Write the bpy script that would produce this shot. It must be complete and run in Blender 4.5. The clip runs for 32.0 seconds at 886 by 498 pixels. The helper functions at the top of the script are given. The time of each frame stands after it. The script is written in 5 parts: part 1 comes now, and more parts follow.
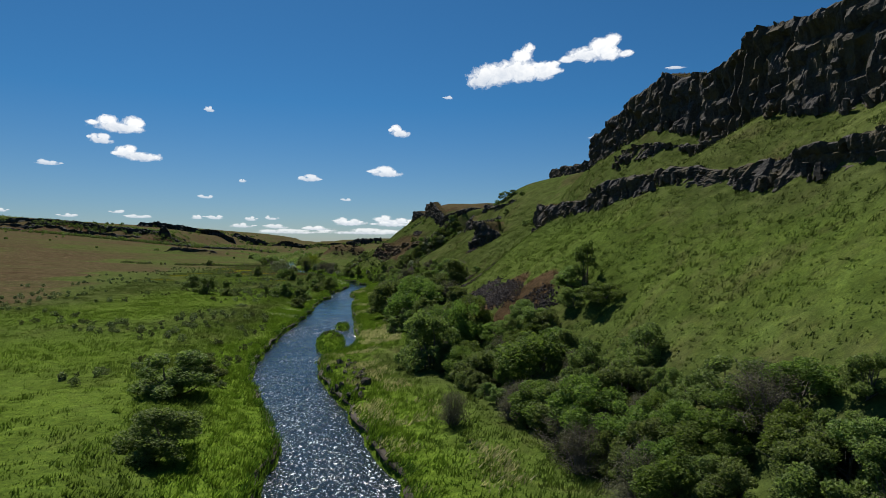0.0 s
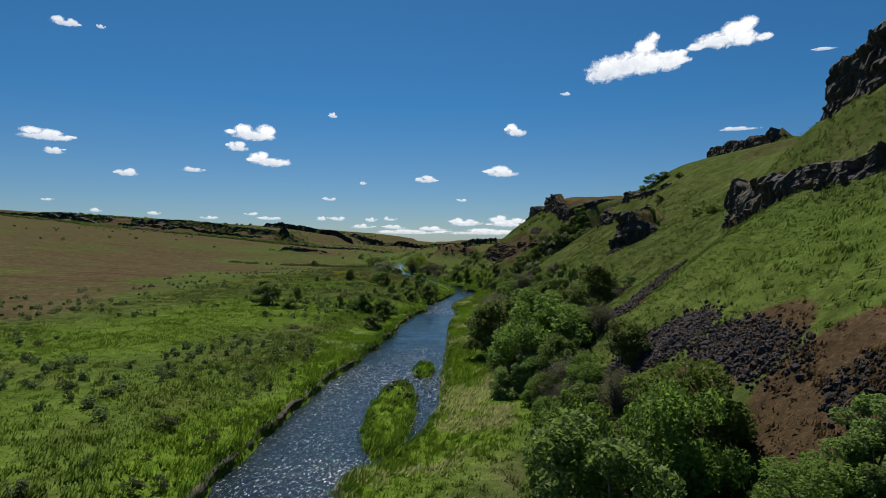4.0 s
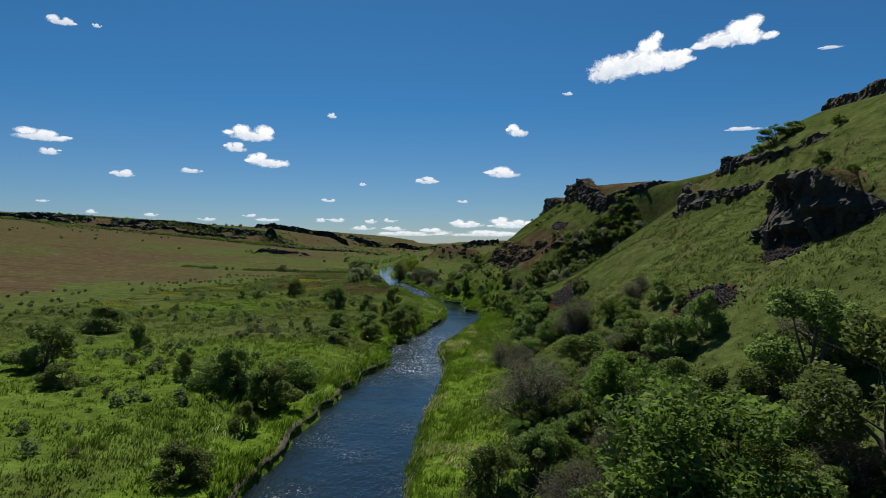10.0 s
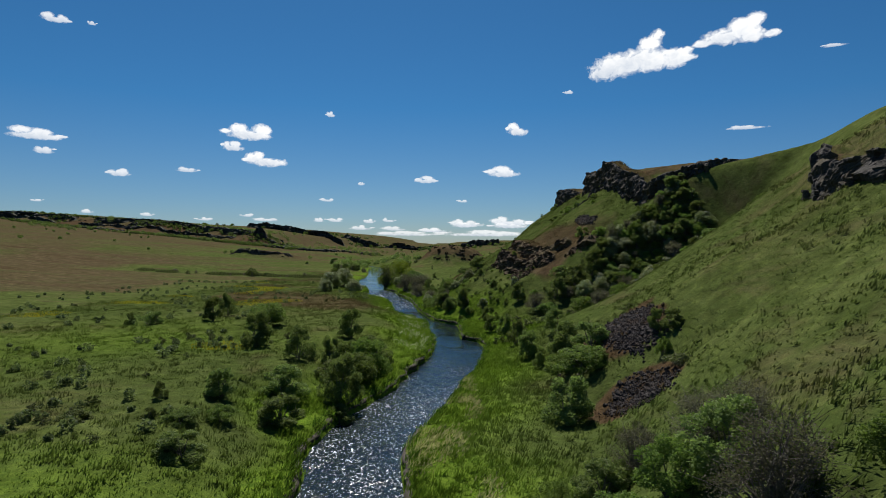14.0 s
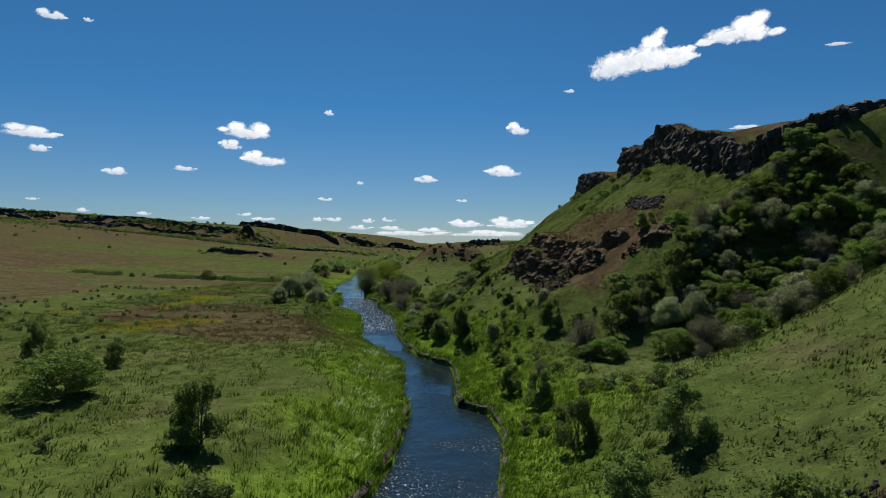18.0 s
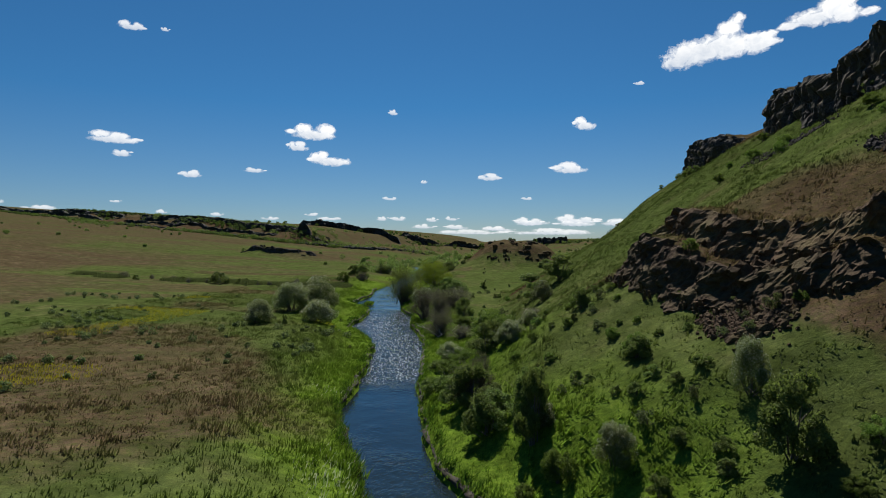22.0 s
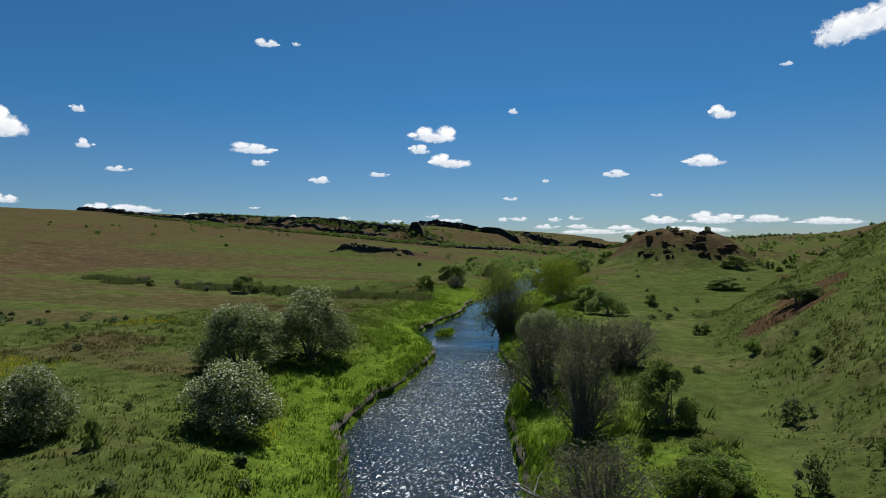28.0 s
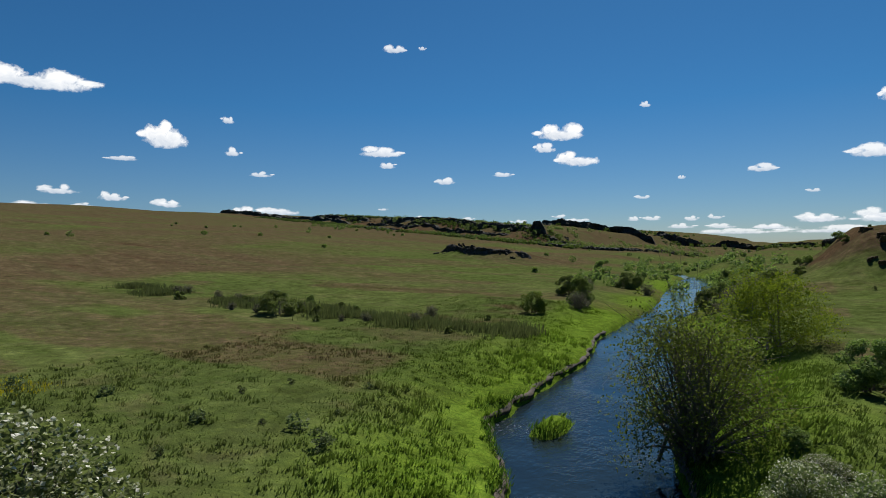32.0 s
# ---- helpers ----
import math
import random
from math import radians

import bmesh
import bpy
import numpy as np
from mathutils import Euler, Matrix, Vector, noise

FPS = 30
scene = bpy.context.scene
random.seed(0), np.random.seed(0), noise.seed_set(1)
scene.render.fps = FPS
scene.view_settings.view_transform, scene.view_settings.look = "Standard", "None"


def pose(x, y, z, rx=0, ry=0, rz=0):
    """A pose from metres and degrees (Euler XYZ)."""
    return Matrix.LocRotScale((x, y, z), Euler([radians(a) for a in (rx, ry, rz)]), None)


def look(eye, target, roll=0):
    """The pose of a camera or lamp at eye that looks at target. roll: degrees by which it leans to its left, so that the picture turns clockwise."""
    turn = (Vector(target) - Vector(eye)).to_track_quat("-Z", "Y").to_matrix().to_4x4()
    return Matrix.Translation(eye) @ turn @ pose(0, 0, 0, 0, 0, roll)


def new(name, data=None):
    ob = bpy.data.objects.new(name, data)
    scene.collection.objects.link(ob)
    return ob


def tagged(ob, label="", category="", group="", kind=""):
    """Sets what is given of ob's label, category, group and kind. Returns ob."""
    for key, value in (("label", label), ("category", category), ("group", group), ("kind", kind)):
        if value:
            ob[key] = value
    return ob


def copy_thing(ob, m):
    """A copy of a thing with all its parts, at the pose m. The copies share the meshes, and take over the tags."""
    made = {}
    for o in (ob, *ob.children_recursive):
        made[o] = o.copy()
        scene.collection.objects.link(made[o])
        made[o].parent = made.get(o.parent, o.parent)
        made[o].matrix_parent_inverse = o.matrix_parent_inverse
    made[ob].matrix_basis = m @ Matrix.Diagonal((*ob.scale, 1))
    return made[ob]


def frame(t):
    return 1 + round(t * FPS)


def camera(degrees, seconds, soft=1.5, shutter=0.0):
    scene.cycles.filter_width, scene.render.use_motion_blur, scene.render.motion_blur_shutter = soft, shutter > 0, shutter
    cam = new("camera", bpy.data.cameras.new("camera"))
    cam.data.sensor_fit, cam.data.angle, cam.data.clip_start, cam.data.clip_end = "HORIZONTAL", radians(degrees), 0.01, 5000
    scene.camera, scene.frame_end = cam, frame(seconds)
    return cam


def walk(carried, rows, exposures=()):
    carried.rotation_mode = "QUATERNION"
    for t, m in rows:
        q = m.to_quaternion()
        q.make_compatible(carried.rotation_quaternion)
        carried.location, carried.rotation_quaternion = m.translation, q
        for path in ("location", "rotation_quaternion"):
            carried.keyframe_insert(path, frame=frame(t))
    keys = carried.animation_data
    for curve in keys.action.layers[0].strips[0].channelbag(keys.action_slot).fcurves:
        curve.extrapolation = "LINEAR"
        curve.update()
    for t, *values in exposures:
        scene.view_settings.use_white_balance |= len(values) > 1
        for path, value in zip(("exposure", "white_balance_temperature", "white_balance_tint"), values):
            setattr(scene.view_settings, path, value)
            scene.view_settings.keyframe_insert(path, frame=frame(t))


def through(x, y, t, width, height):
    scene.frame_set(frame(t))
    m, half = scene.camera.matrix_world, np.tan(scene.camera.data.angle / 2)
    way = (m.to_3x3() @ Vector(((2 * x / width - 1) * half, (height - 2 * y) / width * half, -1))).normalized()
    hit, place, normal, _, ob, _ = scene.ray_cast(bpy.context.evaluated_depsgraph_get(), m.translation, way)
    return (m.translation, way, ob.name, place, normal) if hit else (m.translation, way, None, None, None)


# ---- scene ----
cam = camera(72.60, 32.0, 0.9)
PATH = [
    (0, look((-0.00, 0.00, 16.93), (19.09, 98.16, 15.89), 0.21)),
    (0.5, look((1.01, 4.49, 16.91), (18.07, 103.02, 15.86), 0.16)),
    (1, look((1.95, 9.03, 16.89), (16.83, 107.91, 15.80), 0.16)),
    (1.5, look((2.80, 13.55, 16.85), (14.40, 112.87, 15.74), 0.23)),
    (2, look((3.45, 18.06, 16.76), (10.69, 117.79, 15.63), 0.22)),
    (2.5, look((3.87, 22.59, 16.65), (7.37, 122.52, 15.53), 0.22)),
    (3, look((4.12, 27.14, 16.55), (5.53, 127.13, 15.51), 0.28)),
    (3.5, look((4.32, 31.65, 16.47), (4.66, 131.65, 15.40), 0.40)),
    (5.5, look((4.98, 50.49, 16.10), (4.93, 150.49, 15.22), 0.04)),
    (6, look((5.22, 55.18, 16.05), (5.17, 155.18, 15.17), 0.03)),
    (7, look((5.68, 64.50, 15.96), (5.65, 164.50, 15.20), 0.06)),
    (8, look((6.22, 73.87, 15.81), (6.13, 173.87, 15.07), 0.18)),
    (9, look((6.71, 83.31, 15.77), (6.66, 183.30, 15.00), 0.27)),
    (10, look((7.30, 92.94, 15.70), (7.22, 192.94, 14.99), 0.23)),
    (11, look((7.79, 102.13, 15.65), (7.74, 202.13, 14.99), 0.30)),
    (12, look((8.33, 111.36, 15.66), (8.23, 211.36, 15.05), 0.14)),
    (13, look((8.81, 120.80, 15.68), (8.73, 220.80, 15.06), 0.09)),
    (14, look((9.13, 130.47, 15.74), (9.14, 230.47, 15.01), 0.22)),
    (14.5, look((9.22, 135.31, 15.72), (9.34, 235.31, 14.95), 0.24)),
    (16.5, look((10.11, 155.88, 15.23), (10.25, 255.88, 14.53), 0.17)),
    (17, look((10.34, 160.84, 15.15), (10.46, 260.84, 14.45), 0.21)),
    (18, look((10.69, 170.84, 14.95), (10.71, 270.84, 14.24), 0.36)),
    (19, look((11.09, 180.96, 14.81), (10.94, 280.96, 14.11), 0.36)),
    (20, look((11.56, 191.21, 14.65), (10.47, 291.20, 13.93), 0.30)),
    (20.5, look((11.72, 196.30, 14.57), (9.33, 296.27, 13.81), 0.27)),
    (21, look((11.80, 201.39, 14.45), (7.18, 301.28, 13.63), 0.22)),
    (21.5, look((11.76, 206.47, 14.27), (4.17, 306.17, 13.37), 0.19)),
    (22, look((11.60, 211.65, 14.09), (0.98, 311.08, 13.16), 0.13)),
    (22.5, look((11.31, 216.89, 13.94), (-1.90, 316.01, 13.03), 0.03)),
    (23, look((10.90, 222.05, 13.80), (-4.70, 320.82, 12.88), -0.07)),
    (24, look((9.48, 232.51, 13.43), (-9.85, 330.62, 12.51), -0.20)),
    (24.5, look((8.70, 237.80, 13.24), (-11.99, 335.63, 12.28), -0.19)),
    (26.5, look((7.26, 255.36, 12.35), (-16.84, 352.41, 11.59), -0.40)),
    (27, look((6.19, 260.47, 12.22), (-19.00, 357.24, 11.66), -0.37)),
    (27.5, look((5.11, 265.42, 12.00), (-22.41, 361.55, 11.43), -0.43)),
    (28, look((3.93, 270.13, 11.73), (-26.36, 365.43, 11.11), -0.49)),
    (28.5, look((2.66, 274.71, 11.49), (-29.57, 369.37, 10.95), -0.51)),
    (29, look((1.26, 279.27, 11.29), (-32.58, 373.37, 10.76), -0.44)),
    (30, look((-1.14, 288.77, 11.05), (-38.65, 381.47, 10.54), -0.36)),
    (30.5, look((-2.48, 293.30, 10.97), (-42.07, 385.13, 10.47), -0.40)),
    (31, look((-3.88, 297.65, 11.04), (-46.83, 387.95, 10.55), -0.41)),
    (31.5, look((-5.05, 302.36, 11.43), (-51.92, 390.70, 11.10), -0.44)),
    (32, look((-6.43, 307.05, 11.96), (-55.63, 394.11, 11.59), -0.45)),
]
walk(cam, PATH)

# ---- light ----
SUN_AZ, SUN_EL = 8.0, 54.0            # degrees to the left of +y, above the horizon
world = bpy.data.worlds.new("world")
scene.world = world
world.use_nodes = True
wn = world.node_tree.nodes
sky = wn.new("ShaderNodeTexSky")
sky.sky_type = "NISHITA"
sky.sun_disc = False
sky.sun_elevation = radians(SUN_EL)
sky.sun_rotation = radians(-SUN_AZ)
sky.air_density, sky.dust_density, sky.ozone_density = 1.0, 0.7, 3.0
sky.altitude = 1500
wn["Background"].inputs[1].default_value = 0.05
filt = wn.new("ShaderNodeMix")
filt.data_type, filt.blend_type = "RGBA", "MULTIPLY"
filt.inputs[0].default_value = 1.0
where, height, haze = wn.new("ShaderNodeTexCoord"), wn.new("ShaderNodeSeparateXYZ"), wn.new("ShaderNodeMapRange")
tone = wn.new("ShaderNodeMix")
tone.data_type = "RGBA"
tone.inputs[6].default_value, tone.inputs[7].default_value = (0.68, 0.81, 0.95, 1), (0.30, 0.79, 1.09, 1)
haze.inputs[2].default_value = 0.22
world.node_tree.links.new(where.outputs["Generated"], height.inputs[0])
world.node_tree.links.new(height.outputs[2], haze.inputs[0])
world.node_tree.links.new(haze.outputs[0], tone.inputs[0])
world.node_tree.links.new(tone.outputs[2], filt.inputs[7])
world.node_tree.links.new(sky.outputs[0], filt.inputs[6])
world.node_tree.links.new(filt.outputs[2], wn["Background"].inputs[0])
lamp = bpy.data.lights.new("sun", "SUN")
lamp.energy, lamp.angle, lamp.color = 5.0, radians(0.5), (1.0, 0.95, 0.87)
sun = new("sun", lamp)
sun_way = Vector((-math.sin(radians(SUN_AZ)) * math.cos(radians(SUN_EL)),
                  math.cos(radians(SUN_AZ)) * math.cos(radians(SUN_EL)), math.sin(radians(SUN_EL))))
sun.matrix_world = look(sun_way * 400, (0, 0, 0))
tagged(sun, kind="structure")
scene.view_settings.exposure = 0.25


# ---- materials ----
class Nodes:
    """A short way to write node trees."""

    def __init__(self, name):
        self.mat = bpy.data.materials.new(name)
        self.mat.use_nodes = True
        self.tree = self.mat.node_tree
        self.tree.nodes.clear()
        self.out = self.tree.nodes.new("ShaderNodeOutputMaterial")

    def node(self, kind, **inputs):
        n = self.tree.nodes.new("ShaderNode" + kind)
        for key, value in inputs.items():
            self.put(n.inputs[key.replace("_", " ")], value)
        return n

    def put(self, socket, value):
        if hasattr(value, "is_output"):
            self.tree.links.new(value, socket)
        else:
            socket.default_value = value

    def noise(self, scale, detail=4.0, rough=0.55, vector=None, distortion=0.0):
        n = self.node("TexNoise", Scale=scale, Detail=detail, Roughness=rough, Distortion=distortion)
        if vector is not None:
            self.put(n.inputs["Vector"], vector)
        return n.outputs["Fac"]

    def math(self, op, a, b=0.0, clamp=False):
        n = self.tree.nodes.new("ShaderNodeMath")
        n.operation, n.use_clamp = op, clamp
        self.put(n.inputs[0], a)
        self.put(n.inputs[1], b)
        return n.outputs[0]

    def ramp(self, fac, lo, hi, to_lo=0.0, to_hi=1.0):
        n = self.node("MapRange")
        for i, v in enumerate((fac, lo, hi, to_lo, to_hi)):
            self.put(n.inputs[i], v)
        return n.outputs[0]

    def mix(self, fac, a, b, mode="MIX"):
        n = self.tree.nodes.new("ShaderNodeMix")
        n.data_type, n.blend_type = "RGBA", mode
        self.put(n.inputs[0], fac)
        self.put(n.inputs[6], a if hasattr(a, "is_output") else (*a, 1))
        self.put(n.inputs[7], b if hasattr(b, "is_output") else (*b, 1))
        return n.outputs[2]

    def bump(self, height, strength=0.5, distance=0.1):
        return self.node("Bump", Strength=strength, Distance=distance, Height=height).outputs[0]

    def position(self):
        return self.node("NewGeometry").outputs["Position"]

    def attribute(self, name):
        n = self.node("Attribute")
        n.attribute_name = name
        return n

    def principled(self, **inputs):
        n = self.node("BsdfPrincipled", **inputs)
        self.tree.links.new(n.outputs[0], self.out.inputs[0])
        return n


def turf_colour(m, pos):
    """Colour of grassland by its kind: lush by the water, dry and red-brown on the old fields, olive elsewhere."""
    zone = m.node("SeparateColor", Color=m.attribute("zone").outputs["Color"])
    lush, dry, bare = zone.outputs[0], zone.outputs[1], zone.outputs[2]
    big, mid, fine = m.noise(0.035, 4, 0.6, pos), m.noise(0.35, 5, 0.65, pos), m.noise(3.2, 4, 0.7, pos)
    olive = m.mix(m.ramp(mid, 0.32, 0.68), (0.046, 0.064, 0.017), (0.098, 0.118, 0.040))
    olive = m.mix(m.ramp(big, 0.35, 0.7), olive, (0.054, 0.078, 0.021))
    patch = m.noise(0.11, 5, 0.66, pos, 0.8)
    olive = m.mix(m.ramp(patch, 0.54, 0.70, 0.0, 0.6), olive, (0.094, 0.076, 0.044))
    green = m.mix(m.ramp(fine, 0.3, 0.7), (0.046, 0.094, 0.009), (0.128, 0.190, 0.024))
    straw = m.mix(m.ramp(mid, 0.35, 0.65), (0.066, 0.042, 0.030), (0.104, 0.072, 0.049))
    straw = m.mix(m.ramp(fine, 0.45, 0.75), straw, (0.058, 0.072, 0.018))
    drawn = m.node("Mapping", Scale=(0.16, 1.0, 1.0))
    m.put(drawn.inputs["Vector"], pos)
    streak = m.noise(0.075, 5, 0.62, drawn.outputs[0], 0.6)
    straw = m.mix(m.ramp(streak, 0.50, 0.68, 0.0, 0.7), straw, (0.064, 0.078, 0.030))
    straw = m.mix(m.ramp(streak, 0.44, 0.32, 0.0, 0.7), straw, (0.048, 0.024, 0.018))
    soil = m.mix(m.ramp(fine, 0.3, 0.7), (0.045, 0.029, 0.019), (0.096, 0.062, 0.038))
    col = m.mix(lush, olive, green)
    col = m.mix(m.ramp(m.math("ADD", dry, m.math("MULTIPLY", m.math("SUBTRACT", mid, 0.5), 0.7)), 0.3, 0.75), col, straw)
    col = m.mix(m.ramp(m.math("ADD", bare, m.math("MULTIPLY", m.math("SUBTRACT", fine, 0.5), 0.5)), 0.35, 0.7), col, soil)
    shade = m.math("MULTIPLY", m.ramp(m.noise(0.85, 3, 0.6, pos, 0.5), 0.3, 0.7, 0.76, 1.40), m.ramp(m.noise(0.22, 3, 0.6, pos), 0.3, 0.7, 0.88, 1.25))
    hsv = m.node("HueSaturation", Color=col)
    m.put(hsv.inputs["Value"], shade)
    return hsv.outputs[0], mid, fine


def turf_material():
    m = Nodes("turf")
    pos = m.position()
    col, mid, fine = turf_colour(m, pos)
    grain = m.noise(9.0, 5, 0.75, pos)
    col = m.mix(m.ramp(grain, 0.3, 0.75), m.mix(0.55, col, (0.012, 0.016, 0.005)), col)
    wide = m.node("Mapping", Scale=(0.65, 1.0, 1.0))
    m.put(wide.inputs["Vector"], pos)
    clump = m.noise(0.55, 6, 0.72, wide.outputs[0])
    col = m.mix(m.ramp(clump, 0.52, 0.70, 0.0, 0.42), col, m.mix(0.7, col, (0.010, 0.014, 0.005)))
    tussock = m.noise(1.3, 4, 0.6, wide.outputs[0], 1.5)
    col = m.mix(m.ramp(tussock, 0.42, 0.72, 0.0, 0.45), col, m.mix(1.0, col, (1.8, 1.7, 1.35), "MULTIPLY"))
    high = m.math("ADD", m.math("MULTIPLY", grain, 0.35), m.math("ADD", m.math("MULTIPLY", fine, 0.5), m.math("MULTIPLY", tussock, 0.6)))
    m.principled(Base_Color=col, Roughness=1.0, Specular_IOR_Level=0.0, Normal=m.bump(high, 0.4, 0.3))
    return m.mat


def leafy(name, dark, light, through=0.5, zone=False, gloss=0.12):
    """Leaves: thin, half letting the light through, each a little different."""
    m = Nodes(name)
    if zone:
        col, _, _ = turf_colour(m, m.position())
        hsv = m.node("HueSaturation", Color=col)
        geo = m.node("NewGeometry")
        m.put(hsv.inputs["Value"], m.ramp(geo.outputs["Random Per Island"], 0, 1, 0.72, 1.4))
        col = hsv.outputs[0]
        # shading normals are bent upward, so that flat blades are lit much like the sward
        soft = m.node("VectorMath")
        soft.operation = "SCALE"
        m.put(soft.inputs[0], geo.outputs["Normal"])
        soft.inputs["Scale"].default_value = 0.45
        up = m.node("VectorMath")
        up.operation = "ADD"
        m.put(up.inputs[0], soft.outputs[0])
        up.inputs[1].default_value = (0, 0, 1)
        normal = m.node("VectorMath")
        normal.operation = "NORMALIZE"
        m.put(normal.inputs[0], up.outputs[0])
    else:
        lump = m.noise(1.3, 3, 0.6, m.node("TexCoord").outputs["Object"])
        each = m.node("NewGeometry").outputs["Random Per Island"]
        fac = m.math("ADD", m.math("MULTIPLY", each, 0.6), m.math("MULTIPLY", m.ramp(lump, 0.3, 0.7), 0.4))
        col = m.mix(fac, dark, light)
        tint = m.node("ObjectInfo").outputs["Random"]
        hsv = m.node("HueSaturation", Color=col)
        m.put(hsv.inputs["Hue"], m.ramp(tint, 0, 1, 0.485, 0.515))
        m.put(hsv.inputs["Value"], m.ramp(tint, 0, 1, 0.75, 1.35))
        col = hsv.outputs[0]
    p = m.node("BsdfPrincipled", Base_Color=col, Roughness=0.65, Specular_IOR_Level=0.0 if zone else gloss)
    if zone:
        m.put(p.inputs["Normal"], normal.outputs[0])
    t = m.node("BsdfTranslucent", Color=m.mix(0.6, col, m.mix(1.0, col, (1.0, 1.15, 0.5), "MULTIPLY")))
    s = m.node("MixShader", Fac=through)
    m.tree.links.new(p.outputs[0], s.inputs[1])
    m.tree.links.new(t.outputs[0], s.inputs[2])
    m.tree.links.new(s.outputs[0], m.out.inputs[0])
    return m.mat


def bark_material(name, dark, light):
    m = Nodes(name)
    n = m.noise(6.0, 5, 0.7, m.node("TexCoord").outputs["Object"])
    m.principled(Base_Color=m.mix(m.ramp(n, 0.3, 0.7), dark, light), Roughness=0.85, Normal=m.bump(n, 0.5, 0.03))
    return m.mat


def rock_material(name, dark, light, moss, scale=1.0):
    """Weathered basalt: dark, with paler faces, rusty stains and some lichen."""
    m = Nodes(name)
    pos = m.position()
    big, fine = m.noise(0.35 * scale, 4, 0.6, pos), m.noise(3.5 * scale, 6, 0.7, pos)
    col = m.mix(m.ramp(fine, 0.3, 0.72), dark, light)
    col = m.mix(m.ramp(big, 0.45, 0.68, 0.0, 0.8), col, moss)
    tint = m.node("ObjectInfo").outputs["Random"]
    col = m.mix(m.ramp(tint, 0, 1, 0, 0.35), col, (0.030, 0.026, 0.022))
    m.principled(Base_Color=col, Roughness=0.9, Specular_IOR_Level=0.12, Normal=m.bump(fine, 0.8, 0.15))
    return m.mat


def water_material():
    m = Nodes("creek_water")
    pos = m.position()
    swift = m.attribute("swift").outputs["Fac"]
    sep = m.node("Mapping", Scale=(1.0, 0.55, 1.0))
    m.put(sep.inputs["Vector"], pos)
    calm = m.noise(1.1, 3, 0.5, sep.outputs[0], 0.4)
    chop = m.noise(3.2, 2, 0.5, sep.outputs[0], 0.8)
    high = m.math("ADD", m.math("MULTIPLY", calm, m.ramp(swift, 0, 1, 0.07, 0.36)),
                  m.math("MULTIPLY", chop, m.ramp(swift, 0, 1, 0.035, 0.60)))
    high = m.math("ADD", high, m.math("MULTIPLY", m.noise(8.0, 3, 0.6, sep.outputs[0]), m.ramp(swift, 0, 1, 0.010, 0.16)))
    depth = m.noise(0.25, 3, 0.5, pos)
    col = m.mix(depth, (0.006, 0.012, 0.018), (0.014, 0.022, 0.024))
    # white flecks: riffle foam, plus sun glints painted into the colour
    foam_glint = m.math("MULTIPLY", m.ramp(m.noise(6.5, 4, 0.7, sep.outputs[0], 0.7), 0.58, 0.67), m.ramp(swift, 0.35, 1.0))
    col = m.mix(m.math("MULTIPLY", foam_glint, 0.9), col, (0.80, 0.83, 0.85))
    m.principled(Base_Color=col, Roughness=m.math("ADD", m.ramp(swift, 0, 1, 0.07, 0.12), m.math("MULTIPLY", foam_glint, 0.4)), IOR=1.33, Specular_IOR_Level=0.5,
                 Normal=m.bump(high, 1.0, 0.30))
    return m.mat


def cloud_material():
    m = Nodes("cloud_vapour")
    edge = m.attribute("edge").outputs["Fac"]
    coord = m.node("TexCoord").outputs["Object"]
    n = m.noise(0.013, 6, 0.6, coord, 0.6)
    fine = m.noise(0.05, 5, 0.65, coord, 0.4)
    fade = m.math("ADD", edge, m.math("ADD", m.math("MULTIPLY", m.math("SUBTRACT", n, 0.5), 0.9), m.math("MULTIPLY", m.math("SUBTRACT", fine, 0.5), 0.55)))
    alpha = m.ramp(fade, 0.16, 0.50)
    # sunlit white top and shaded grey base are painted into the cloud's own glow
    shade = m.mix(m.ramp(m.math("ADD", n, m.attribute("lift").outputs["Fac"]), 0.35, 0.95), (0.55, 0.62, 0.72), (0.95, 0.96, 0.97))
    glow = m.node("Emission", Color=shade, Strength=0.9)
    alpha = m.math("MULTIPLY", alpha, m.attribute("body").outputs["Fac"])
    clear = m.node("BsdfTransparent")
    s = m.node("MixShader", Fac=alpha)
    m.tree.links.new(clear.outputs[0], s.inputs[1])
    m.tree.links.new(glow.outputs[0], s.inputs[2])
    m.tree.links.new(s.outputs[0], m.out.inputs[0])
    return m.mat


TURF = turf_material()
GRASS = leafy("grass_blades", (0.020, 0.034, 0.006), (0.150, 0.190, 0.040), 0.3, zone=True, gloss=0.1)
WATER = water_material()
CLOUD = cloud_material()
BASALT = rock_material("basalt", (0.026, 0.026, 0.026), (0.105, 0.098, 0.090), (0.100, 0.080, 0.038))
RUSTROCK = rock_material("rusty_basalt", (0.046, 0.030, 0.017), (0.132, 0.084, 0.046), (0.112, 0.092, 0.038))
SCREE = rock_material("scree_stone", (0.024, 0.021, 0.021), (0.080, 0.070, 0.070), (0.062, 0.044, 0.034), 2.0)
FARROCK = rock_material("far_basalt", (0.022, 0.023, 0.022), (0.062, 0.062, 0.056), (0.048, 0.054, 0.026), 0.3)
BARK = bark_material("grey_bark", (0.045, 0.038, 0.032), (0.160, 0.140, 0.120))
EARTH = bark_material("bank_earth", (0.020, 0.015, 0.010), (0.070, 0.052, 0.034))
DEADWOOD = bark_material("bleached_wood", (0.22, 0.20, 0.18), (0.48, 0.45, 0.41))
